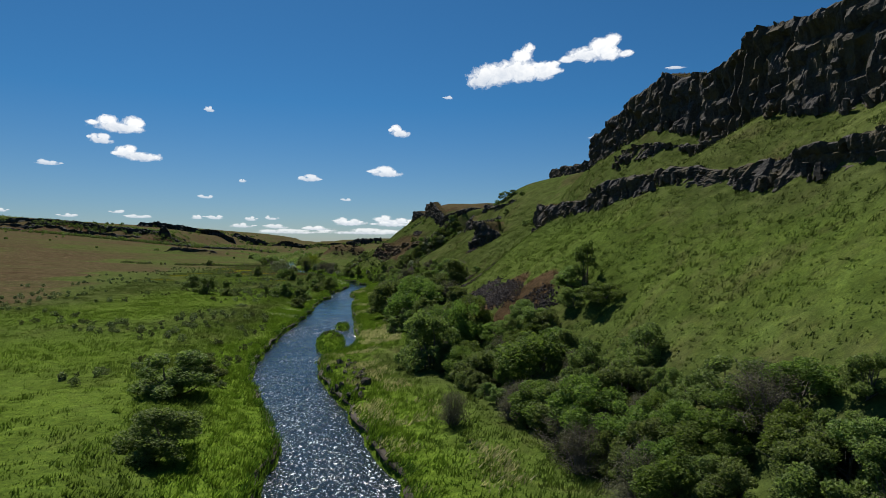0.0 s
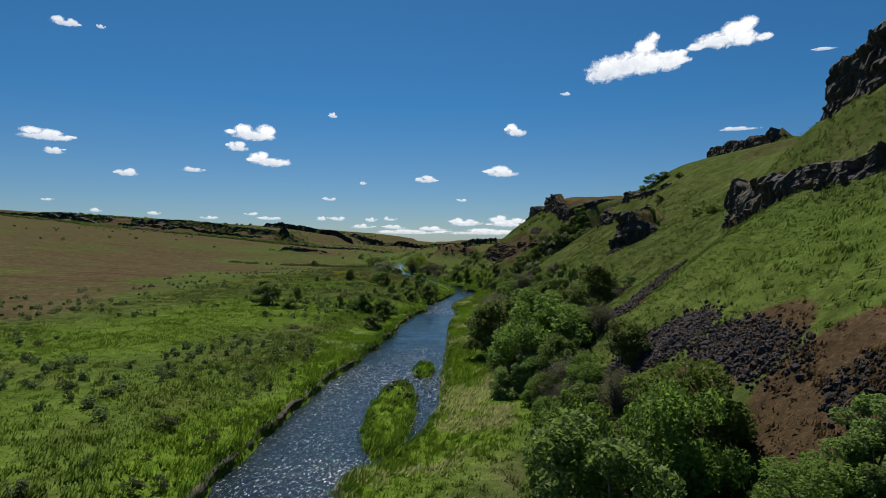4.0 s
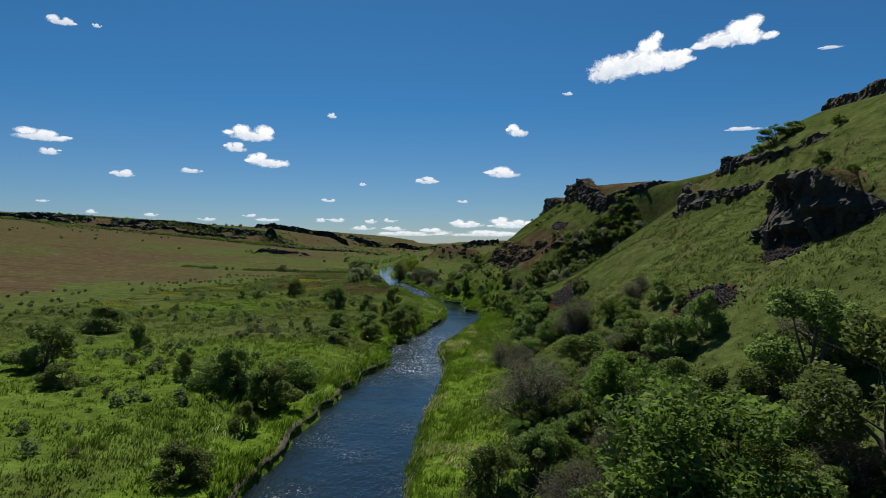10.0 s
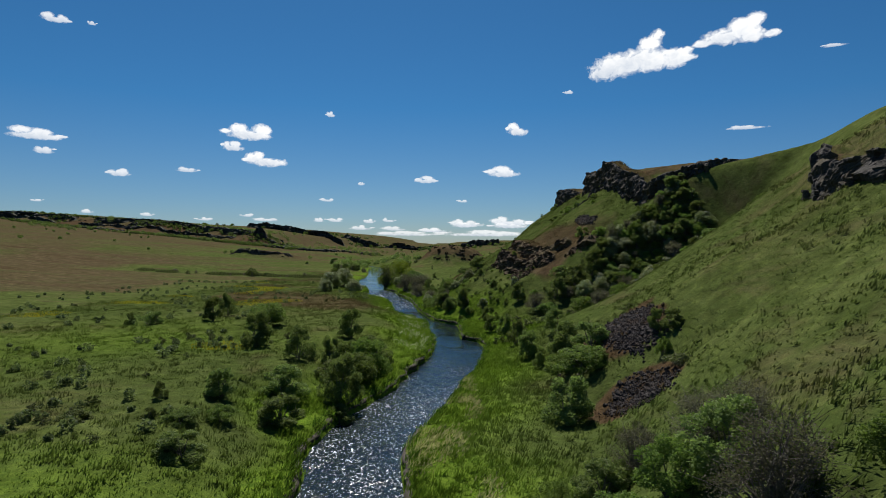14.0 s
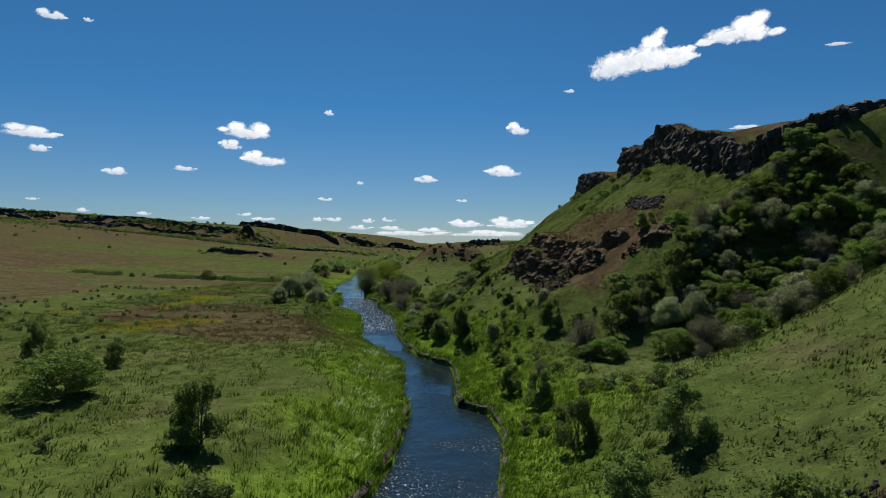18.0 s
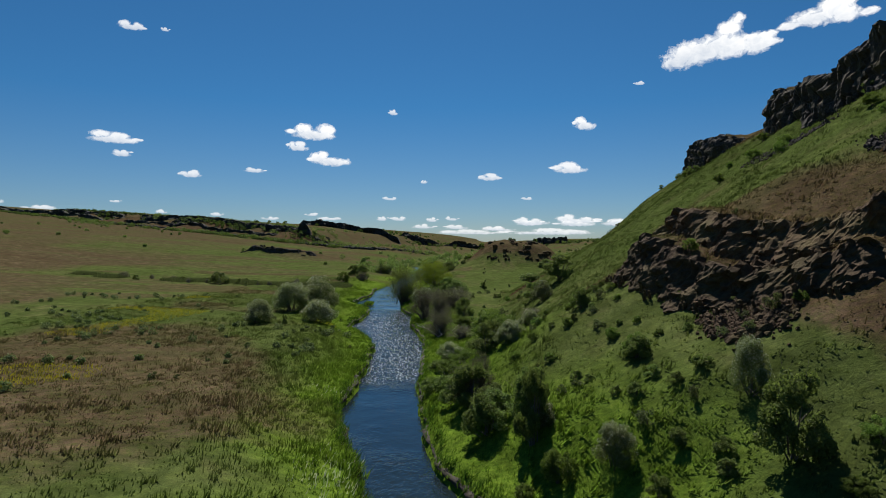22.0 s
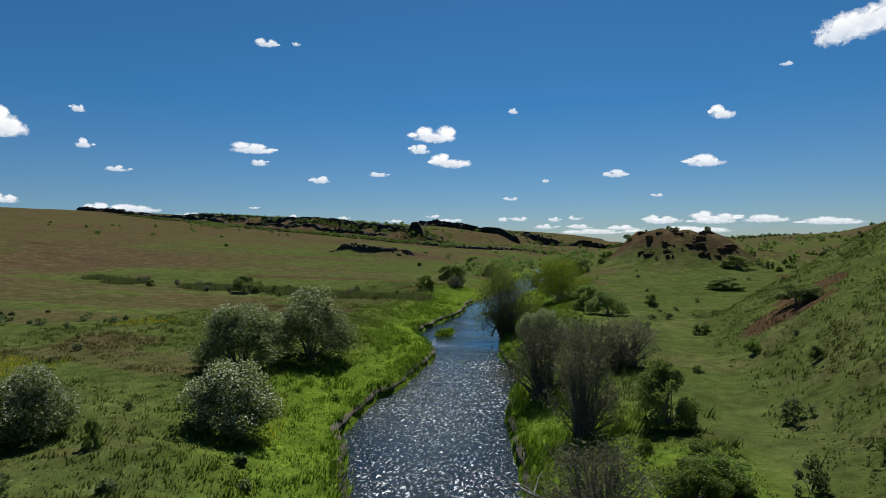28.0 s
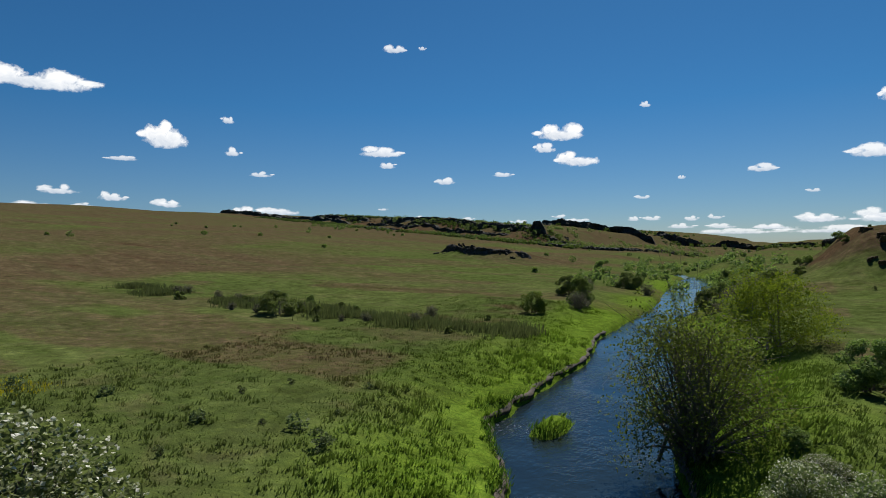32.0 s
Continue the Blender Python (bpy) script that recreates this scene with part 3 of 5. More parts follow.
tagged(ground, "rolling green and rust-brown grassland of a creek valley", "ground", kind="structure")


def swiftness(y):
    """How broken the water is, from calm 0 to a riffle 1."""
    s = np.interp(y, (0, 60, 95, 104, 128, 152, 158, 172, 185, 200, 215, 235, 262, 272, 282, 300, 326, 336, 600),
                  (0.95, 0.9, 0.85, 0.6, 0.35, 0.22, 1, 0.95, 0.75, 0.55, 0.3, 0.1, 0.08, 1.0, 1.0, 0.95, 0.9, 0.2, 0.0))
    return s + 0.18 * lumps(0 * np.asarray(y, float), y, 6, 30)


wy = np.r_[np.arange(-60, 20, 0.8), np.arange(20, 345, 0.15), np.arange(345, 556, 0.8)]
wu = np.linspace(0, 1, 64)
WU, WY = np.meshgrid(wu, wy, indexing="ij")
WX = (left_bank(WY) - 0.7) * (1 - WU) + (right_bank(WY) + 0.7) * WU
SWIFT = np.clip(swiftness(WY) + 0.25 * lumps(WX, WY, 3, 31), 0, 1.2)
drift = 0.6 * lumps(WX, WY, 1.7, 32)
WZ = water_level(WY) + (0.004 + 0.034 * SWIFT) * lumps(WX + drift, WY * 1.2, 0.95, 33) + (0.002 + 0.026 * SWIFT) * lumps(WX - drift, WY * 1.6, 0.48, 34)
water = new("water", mesh_of("water", np.stack([WX, WY, WZ], -1).reshape(-1, 3), grid_faces(len(wu), len(wy)), WATER, True,
                             (("swift", "FLOAT", SWIFT.ravel()),)))
tagged(water, "rippling blue creek water with sunlit sparkles", "water", kind="structure")


def bank_wall(bank, side, seed):
    """The cut earth edge of a bank: lumpy soil from under the water up to the sod that hangs over it."""
    y = np.arange(8, 385, 0.3)
    lump = 0.5 * lumps(0 * y, y, 1.1, seed) + 0.35 * lumps(0 * y, y, 0.45, seed + 1)
    w, x0 = water_level(y), bank(y)
    rows = []
    for out, up in ((-0.25, -0.4), (0.02, 0.12), (-0.06, 0.34), (-0.12, 0.52), (0.25, 0.62), (0.9, 0.55)):
        wild = lump * (0.22 if up > 0 else 0.05) + 0.06 * lumps(0 * y + up * 9, y, 0.33, seed + 2)
        rows.append(np.stack([x0 + side * (out + 0.25 + wild), y, w + up + 0.10 * lumps(0 * y, y, 2.2, seed + 3) * (up > 0.3)], -1))
    me = mesh_of("creek_bank", np.stack(rows, 1).reshape(-1, 3), grid_faces(len(y), len(rows)), EARTH, True)
    return tagged(new("creek_bank", me), "dark crumbling earth bank cut by the creek under the grass", "bank", kind="structure")


bank_wall(left_bank, -1, 80)
bank_wall(right_bank, 1, 90)


# ---- clouds ----
def cloud(az, el, wide, high, puffs=()):
    """A fair-weather cloud far off: az degrees to the left of +y, el above the horizon, its breadth and height in degrees.
    puffs: its heaps, as centre and half sizes in parts of its breadth and height."""
    far = 4300.0
    rw, rh = 2 * far * math.tan(radians(wide / 2)), 2 * far * math.tan(radians(high / 2))
    rng = np.random.default_rng(int(1000 * (az + 200) + 7 * el))
    if not puffs:
        puffs = [(0.0, -0.2, 0.46, 0.26)]
        for _ in range(int(rng.integers(3, 6))):
            u = rng.uniform(-0.34, 0.30)
            puffs.append((u, -0.06 + 0.38 * (1 - 2 * abs(u)) * rng.random(), rng.uniform(0.13, 0.22), rng.uniform(0.24, 0.38)))
        puffs.append((rng.choice((-1, 1)) * rng.uniform(0.42, 0.5), rng.uniform(-0.15, 0.15), 0.13, 0.12))
    nu, nv = 34, 20
    U, V = np.meshgrid(np.linspace(-0.72, 0.72, nu), np.linspace(-0.75, 0.75, nv), indexing="ij")
    edge = np.full(U.shape, -1.0)
    for cu, cv, ru, rv in puffs:
        edge = np.maximum(edge, 1 - np.hypot((U - cu) / (1.25 * ru), (V - cv) / (1.25 * rv)))
    edge = np.minimum(edge, 4.0 * (V + 0.50))
    verts = np.stack([U * rw, V * rh, np.maximum(edge, 0) * min(rh, 60)], -1).reshape(-1, 3)
    me = mesh_of("cloud", verts, grid_faces(nu, nv), CLOUD, True, (("edge", "FLOAT", edge.ravel()), ("lift", "FLOAT", (0.35 + 1.0 * V).ravel()),
                                                                   ("body", "FLOAT", np.full(U.size, min(1.0, 0.55 + 0.3 * high)))))
    ob = new("cloud", me)
    eye = Vector((0, 160, 14))
    way = Vector((-math.sin(radians(az)) * math.cos(radians(el)), math.cos(radians(az)) * math.cos(radians(el)), math.sin(radians(el))))
    ob.matrix_world = look(eye + way * far, eye + way * far * 2)
    ob.visible_shadow = False
    tagged(ob, "small white fair-weather cumulus cloud in a blue sky", "cloud", "clouds", "structure")
    return ob


cloud(-18.4, 16.75, 8.6, 4.3, ((-0.22, -0.16, 0.28, 0.24), (-0.36, -0.3, 0.16, 0.16), (0.02, -0.1, 0.26, 0.26), (0.08, 0.2, 0.12, 0.16), (0.15, 0.36, 0.07, 0.12), (0.3, -0.1, 0.16, 0.2), (0.42, 0.04, 0.08, 0.06), (0.44, -0.12, 0.09, 0.06)))
cloud(-25.9, 17.7, 6.6, 3.0, ((-0.34, -0.18, 0.16, 0.1), (-0.12, -0.08, 0.24, 0.22), (0.1, 0.1, 0.2, 0.3), (0.24, 0.3, 0.12, 0.2), (0.2, -0.1, 0.16, 0.2), (0.42, -0.12, 0.1, 0.1)))
cloud(-7.2, 10.88, 2.12, 1.38)
cloud(-5.8, 6.92, 3.18, 1.11)
cloud(1.5, 6.16, 2.13, 0.69)
cloud(17.9, 10.15, 4.31, 1.73)
cloud(19.2, 8.80, 2.02, 1.01)
cloud(16.3, 7.79, 3.79, 1.59)
cloud(28.3, 5.99, 1.88, 0.75)
cloud(34.3, 8.66, 4.23, 1.10)
cloud(33.6, 7.42, 1.60, 0.67)
cloud(32.9, 17.57, 1.97, 0.81)
cloud(30.3, 17.63, 0.69, 0.41)
cloud(23.0, 6.50, 1.87, 0.49)
cloud(-27.1, 10.05, 2.94, 0.47)
cloud(10.5, 12.04, 0.89, 0.58)
cloud(10.8, 4.19, 1.26, 0.42)
cloud(-11.9, 14.02, 0.99, 0.37)
cloud(-2.0, 4.20, 1.07, 0.37)
cloud(7.7, 5.74, 0.69, 0.37)
cloud(-33.3, 15.73, 1.78, 0.36)
cloud(-2.4, 2.08, 3.20, 0.80)
cloud(-6.4, 2.23, 3.82, 0.95)
cloud(6.9, 2.22, 1.17, 0.48)
cloud(5.0, 2.34, 1.17, 0.48)
cloud(10.0, 2.31, 1.47, 0.47)
cloud(11.6, 2.30, 1.15, 0.47)
cloud(16.3, 2.25, 2.25, 0.36)
cloud(18.0, 2.64, 1.22, 0.36)
cloud(1.0, 1.44, 2.35, 0.53)
cloud(7.7, 1.59, 2.33, 0.48)
cloud(4.5, 1.54, 2.34, 0.48)
cloud(-4.0, 1.12, 7.98, 0.69)
cloud(3.4, 1.06, 6.39, 0.48)
cloud(21.6, 2.23, 1.49, 0.35)
cloud(26.2, 2.53, 1.15, 0.38)
cloud(30.7, 2.66, 1.01, 0.37)
cloud(34.1, 3.44, 0.88, 0.27)
cloud(52.6, 9.43, 3.67, 2.27)
cloud(47.5, 11.05, 1.11, 0.69)
cloud(47.2, 8.38, 1.39, 0.88)
cloud(44.8, 6.47, 1.99, 0.52)
cloud(52.8, 3.87, 1.83, 0.65)
cloud(46.1, 3.28, 2.44, 0.94)
cloud(43.3, 3.26, 3.55, 0.82)
cloud(-10.2, 1.98, 3.96, 0.85)
cloud(-6.4, 1.95, 3.61, 0.83)
cloud(-15.0, 1.62, 4.50, 0.67)
cloud(-2.2, 1.96, 2.61, 0.70)
cloud(0.7, 1.38, 3.06, 0.41)
cloud(39.1, 2.73, 2.48, 0.45)
cloud(61.7, 13.15, 8.03, 1.96)
cloud(62.8, 3.30, 4.58, 0.97)
cloud(60.3, 4.75, 2.63, 0.86)
cloud(56.5, 4.32, 2.17, 0.89)
cloud(55.8, 7.44, 2.46, 0.47)
cloud(58.4, 3.51, 1.85, 0.46)
cloud(52.2, 3.76, 1.76, 0.68)


# ---- plants ----
def tube(path, r0, r1, sides=5):
    """A tapered stem along points: vertices and quads."""
    path = np.asarray(path, float)
    n = len(path)
    t = np.gradient(path, axis=0)
    t /= np.linalg.norm(t, axis=1)[:, None] + 1e-9
    a = np.cross(t, (0.3, 0.9, 0.1))
    a /= np.linalg.norm(a, axis=1)[:, None] + 1e-9
    b = np.cross(t, a)
    ang = np.arange(sides) / sides * 2 * np.pi
    rad = np.linspace(r0, r1, n)[:, None, None]
    v = path[:, None] + rad * (np.cos(ang)[None, :, None] * a[:, None] + np.sin(ang)[None, :, None] * b[:, None])
    i = np.arange(n * sides).reshape(n, sides)
    f = np.stack([i[:-1], np.roll(i[:-1], -1, 1), np.roll(i[1:], -1, 1), i[1:]], -1).reshape(-1, 4)
    return v.reshape(-1, 3), f


def joined(pieces):
    vs, fs, n = [], [], 0
    for v, f in pieces:
        vs.append(v)
        fs.append(f + n)
        n += len(v)
    return np.concatenate(vs), np.concatenate(fs)


def leaf_cards(centres, size, rng, long=1.6, droop=0.0, fold=True):
    """Small leaves at the centres, folded along the middle or, where seen from afar, single blades."""
    n = len(centres)
    a = rng.normal(size=(n, 3))
    a[:, 2] = a[:, 2] * 0.6 - droop
    a /= np.linalg.norm(a, axis=1)[:, None]
    b = np.cross(a, rng.normal(size=(n, 3)))
    b /= np.linalg.norm(b, axis=1)[:, None]
    c = np.cross(a, b)
    s = (size * rng.uniform(0.6, 1.35, n))[:, None]
    p0, p2 = centres - a * s * long / 2, centres + a * s * long / 2
    p1, p3 = centres + b * s / 2 + c * s * 0.12, centres - b * s / 2 + c * s * 0.12
    if not fold:
        verts = np.stack([p0 + b * s / 2, p0 - b * s / 2, p2], 1).reshape(-1, 3)
        return verts, np.arange(3 * n).reshape(-1, 3)
    verts = np.stack([p0, p1, p2, p3], 1).reshape(-1, 3)
    i = np.arange(n)[:, None] * 4
    return verts, np.concatenate([i + (0, 1, 2), i + (0, 2, 3)])


def shrub_proto(name, kind, high, wide, seed, leaves, size, stems=9, lobes=26, upright=0.5, blossom=0.0, twigs=0, label="", hollow=0.55):
    """A many-stemmed shrub: bent stems from one root, lobes of leaves of uneven size round their tips."""
    rng = np.random.default_rng(seed)
    root = new(name)
    root.empty_display_size = 0.3
    lob, rad = [], []
    for _ in range(lobes):
        th, u = rng.uniform(0, 2 * np.pi), rng.uniform(0.02, 1) ** 0.7
        el = rng.uniform(0.08, 1.0)
        rr = wide / 2 * (0.35 + 0.65 * u) * np.sqrt(max(0.05, 1 - (el * 0.95) ** (1.4 + upright)))
        lob.append((rr * np.cos(th), rr * np.sin(th), high * (0.1 + 0.80 * el) * rng.uniform(0.82, 1.08)))
        rad.append(wide * rng.uniform(0.08, 0.17))
    lob, rad = np.array(lob), np.array(rad)
    pieces = []
    for n, tip in enumerate(lob[: max(stems, twigs)] if twigs else lob[:stems]):
        s = np.linspace(0, 1, 5)[:, None]
        foot = np.array([rng.normal(0, 0.05 * wide), rng.normal(0, 0.05 * wide), -0.15])
        mid = foot * 0.4 + tip * np.array([0.45, 0.45, 0.62]) + rng.normal(0, 0.05 * wide, 3)
        path = (1 - s) ** 2 * foot + 2 * s * (1 - s) * mid + s**2 * tip
        thick = 0.016 * high + 0.012
        pieces.append(tube(path, thick * rng.uniform(0.7, 1.2), 0.008, 4))
        for _ in range(6 if twigs else 2):
            k = rng.integers(2, 5)
            out = path[k] + rng.normal(0, 0.14 * wide, 3) + (0, 0, 0.1 * high)
            pieces.append(tube(np.linspace(path[k], out, 3) + rng.normal(0, 0.02, (3, 3)), 0.014, 0.005, 3))
    v, f = joined(pieces)
    child("trunk", mesh_of("trunk", v, f, BARK, True), root, "many-stemmed grey-brown trunk")
    pick = rng.choice(len(lob), leaves, p=rad**2 / (rad**2).sum())
    d = rng.normal(size=(leaves, 3))
    d /= np.linalg.norm(d, axis=1)[:, None]
    r = rad[pick] * rng.uniform(hollow**3, 1.25, leaves) ** (1 / 3)
    c = lob[pick] + d * r[:, None] * (1, 1, 0.85)
    c[:, 2] = np.maximum(c[:, 2], 0.05)
    v, f = leaf_cards(c, size, rng, fold=kind in ("pale", "willow"))
    child("crown", mesh_of("crown", v, f, LEAF[kind]), root)
    if blossom:
        m = int(leaves * blossom)
        up = rng.choice(leaves, m, p=(c[:, 2] + 0.2) / (c[:, 2] + 0.2).sum())
        v, f = leaf_cards(c[up] + d[up] * 0.07 + (0, 0, 0.03), size * 0.85, rng, 1.1)
        child("blossom", mesh_of("blossom", v, f, PETAL), root, "creamy white blossom")
    tagged(root, label, "shrub")
    root["wide"], root["high"] = wide, high
    return root


PROTO = {
    "dark": [shrub_proto("shrub", "dark", 3.2, 3.4, 11 + i, 9000, 0.088, lobes=28 + 3 * i, upright=0.3 * i,
                         label="dense dark green shrub standing in the creekside meadow") for i in range(3)],
    "green": [shrub_proto("alder_bush", "green", 3.5, 3.6, 31 + i, 9000, 0.088, lobes=32,
                          label="leafy fresh green shrub on the grassy bank") for i in range(2)],
    "pale": [shrub_proto("hawthorn_bush", "pale", 4.4, 5.0, 41 + i, 15000, 0.090, lobes=60, blossom=0.30, stems=11,
                         label="round hawthorn bush dusted with white blossom in grass") for i in range(2)],
    "blossom": [shrub_proto("hawthorn_bush", "pale", 3.7, 4.4, 51, 12000, 0.090, lobes=52, blossom=0.45, stems=11,
                            label="round hawthorn bush covered in white blossom in grass")],
    "bare": [shrub_proto("thicket_bush", "bare", 4.6, 4.5, 61, 7000, 0.062, lobes=60, twigs=60, upright=0.5,
                         label="brown-grey twiggy bush with few leaves on the bank", hollow=0.1)],
    "willow": [shrub_proto("willow_tree", "willow", 6.4, 8.6, 71, 12000, 0.085, lobes=90, twigs=84, upright=0.0,
                           label="spreading willow with bare arching limbs leaning over water", hollow=0.1)],
    "yellow": [shrub_proto("willow_bush", "yellow", 6.5, 10.0, 81, 14000, 0.115, lobes=64, upright=0.6,
                           label="broad yellow-green young willow by the creek")],
    "juniper": [shrub_proto("shrub", "juniper", 4.3, 3.4, 91, 7000, 0.085, lobes=20, upright=1.2,
                            label="tall dark green shrub on the hillside")],
    "spread": [shrub_proto("small_tree", "dark", 2.3, 3.4, 95, 1500, 0.12, lobes=16, upright=2.5,
                           label="low flat-topped dark green tree in the meadow")],
    "sage": [shrub_proto("sagebrush", "sage", 0.9, 1.3, 97 + i, 420, 0.08, stems=5, lobes=12,
                         label="grey-green sagebrush clump in short grass") for i in range(2)],
}
for protos in PROTO.values():
    for p in protos:
        p.location = (0, -230, ground_at(0, -230) - 0)
used, SHRUBS = {}, []


def shrub(kind, x, y, high, wide, sink=0.08):
    """One shrub of that kind and size, standing on the ground at x, y."""
    protos = PROTO[kind]
    n = used.get(kind, 0)
    used[kind] = n + 1
    p = protos[n % len(protos)]
    s, t = wide / p["wide"], high / p["high"]
    m = Matrix.LocRotScale((x, y, ground_at(x, y) - sink), Euler((0, 0, random.uniform(0, 6.28))), (s, s, t))
    if n < len(protos):
        p.matrix_basis = m
        ob = p
    else:
        ob = copy_thing(p, Matrix.Identity(4))
        ob.matrix_basis = m
    tagged(ob, group="creekside shrubs" if kind != "sage" else "sagebrush in the meadow")
    SHRUBS.append((x, y, wide))
    return ob


shrub('dark', -11.2, 48.0, 3.5, 6.1)
shrub('dark', -10.3, 55.1, 2.4, 3.4)
shrub('dark', -8.6, 34.5, 2.7, 4.4)
shrub('juniper', 24.1, 53.2, 4.3, 2.6)
shrub('dark', 23.4, 54.8, 2.4, 3.8)
shrub('green', 23.6, 48.8, 1.9, 4.3)
shrub('bare', 8.1, 38.2, 2.5, 2.2)
shrub('dark', -26.3, 143.9, 4.2, 5.6)
shrub('dark', -33.6, 165.6, 3.2, 5.3)
shrub('dark', -20.7, 137.0, 2.1, 3.2)
shrub('dark', -24.0, 154.7, 2.8, 2.1)
shrub('dark', -13.3, 140.9, 2.3, 1.6)
shrub('dark', -8.4, 138.3, 4.0, 3.1)
shrub('dark', -5.2, 136.9, 3.4, 4.0)
shrub('dark', -5.2, 130.7, 2.0, 1.8)
shrub('dark', -5.5, 122.6, 2.1, 3.1)
shrub('dark', -22.1, 126.6, 0.7, 1.4)
shrub('sage', -15.0, 114.4, 0.7, 2.0)
shrub('green', -10.1, 139.1, 2.6, 4.5)
shrub('green', -5.2, 143.9, 2.6, 4.3)
shrub('green', 1.9, 190.5, 3.8, 4.1)
shrub('dark', 0.8, 179.6, 4.0, 3.3)
shrub('green', 1.2, 186.4, 2.9, 4.2)
shrub('dark', -3.3, 178.0, 2.9, 3.7)
shrub('dark', -6.9, 174.3, 2.2, 2.4)
shrub('dark', -10.7, 172.8, 1.3, 1.0)
shrub('dark', -5.0, 163.0, 1.6, 2.9)
shrub('dark', -2.1, 172.4, 2.2, 3.4)
shrub('dark', 1.2, 176.9, 1.5, 2.1)
shrub('green', -7.2, 168.2, 1.0, 2.3)
shrub('green', -5.4, 169.9, 1.3, 2.0)
shrub('dark', -14.7, 171.5, 0.7, 1.1)
shrub('dark', -9.4, 168.6, 0.8, 1.0)
shrub('dark', -13.7, 167.8, 0.7, 1.8)
shrub('spread', -29.2, 208.6, 1.9, 2.9)
shrub('dark', -31.4, 208.6, 1.8, 1.5)
shrub('dark', 18.4, 195.1, 2.9, 2.8)
shrub('dark', 18.6, 189.2, 1.6, 1.3)
shrub('dark', 17.9, 172.6, 3.6, 3.8)
shrub('green', 20.6, 180.3, 2.5, 4.6)
shrub('dark', 22.3, 183.9, 2.5, 3.6)
shrub('dark', 28.1, 192.0, 0.8, 1.9)
shrub('dark', 26.9, 177.2, 1.7, 1.9)
shrub('green', 25.3, 174.6, 1.5, 1.2)
shrub('sage', 25.4, 171.6, 0.9, 2.3)
shrub('bare', 20.9, 157.9, 2.5, 3.1)
shrub('bare', 21.7, 155.5, 2.6, 3.1)
shrub('dark', -22.6, 213.8, 3.5, 2.7)
shrub('dark', -23.6, 222.3, 3.5, 2.6)
shrub('dark', -10.7, 194.4, 4.2, 3.5)
shrub('green', -14.1, 209.4, 3.3, 5.2)
shrub('dark', -15.7, 219.6, 2.3, 2.0)
shrub('dark', -4.6, 188.4, 3.3, 2.8)
shrub('dark', -1.6, 188.7, 3.0, 2.2)
shrub('dark', -1.6, 201.4, 3.6, 3.0)
shrub('green', -0.3, 192.2, 2.2, 3.0)
shrub('dark', 2.1, 192.8, 3.2, 3.5)
shrub('dark', -0.6, 184.9, 2.1, 3.7)
shrub('dark', -28.1, 209.0, 1.7, 1.7)
shrub('dark', 18.3, 204.6, 3.0, 2.3)
shrub('dark', 17.8, 215.1, 3.1, 2.3)
shrub('dark', 16.3, 220.1, 2.5, 1.8)
shrub('dark', 21.9, 198.8, 2.9, 2.7)
shrub('dark', 20.8, 187.6, 3.9, 3.3)
shrub('dark', 22.3, 235.5, 3.4, 2.7)
shrub('bare', 24.4, 228.6, 3.1, 3.8)
shrub('dark', 28.1, 230.3, 3.6, 3.6)
shrub('dark', 26.2, 178.4, 2.0, 1.5)
shrub('green', 19.4, 182.7, 2.3, 2.9)
shrub('dark', 13.0, 243.0, 4.2, 1.9)
shrub('dark', 10.4, 246.3, 2.5, 2.4)
shrub('pale', 16.4, 239.1, 2.1, 1.8)
shrub('dark', 16.5, 233.3, 2.5, 1.8)
shrub('green', 14.0, 240.0, 1.7, 1.7)
shrub('dark', 9.3, 251.2, 3.0, 3.1)
shrub('green', 10.5, 264.6, 3.3, 3.9)
shrub('dark', 29.5, 235.4, 2.2, 3.3)
shrub('dark', 31.3, 232.2, 3.7, 4.0)
shrub('pale', 32.0, 227.8, 2.6, 3.2)
shrub('green', 25.9, 225.5, 2.1, 3.4)
shrub('dark', 23.9, 225.9, 1.3, 2.4)
shrub('sage', 20.6, 223.4, 0.9, 1.3)
shrub('sage', 23.1, 222.1, 0.9, 1.0)
shrub('bare', 19.2, 222.7, 1.3, 1.6)
shrub('dark', 34.4, 232.4, 4.6, 3.6)
shrub('dark', 35.5, 244.4, 2.4, 3.1)
shrub('bare', 38.8, 236.6, 3.7, 2.6)
shrub('green', 37.9, 241.4, 1.9, 2.5)
shrub('dark', 17.0, 256.9, 1.5, 1.0)
shrub('dark', 10.6, 248.7, 1.9, 2.3)
shrub('bare', 9.9, 252.4, 2.8, 1.7)
shrub('bare', 2.8, 290.8, 3.7, 4.3)
shrub('bare', -1.8, 309.3, 5.5, 5.3)
shrub('bare', 3.4, 313.4, 3.6, 5.0)
shrub('dark', 10.1, 260.9, 2.8, 3.4)
shrub('pale', 11.5, 259.0, 1.5, 1.9)
shrub('pale', 13.5, 262.1, 1.2, 1.7)
shrub('dark', 15.3, 297.6, 2.7, 3.1)
shrub('dark', 17.0, 257.6, 1.5, 1.5)
shrub('dark', 19.3, 298.0, 3.8, 5.4)
shrub('dark', 17.7, 375.7, 2.0, 6.1)
shrub('pale', 22.1, 239.1, 2.7, 1.6)
shrub('green', 18.9, 247.0, 1.3, 1.6)
shrub('pale', 13.4, 243.8, 1.5, 1.5)
shrub('green', 21.1, 242.0, 0.6, 1.1)
shrub('dark', 8.0, 253.6, 1.7, 2.0)
shrub('blossom', -21.9, 290.0, 3.2, 4.2)
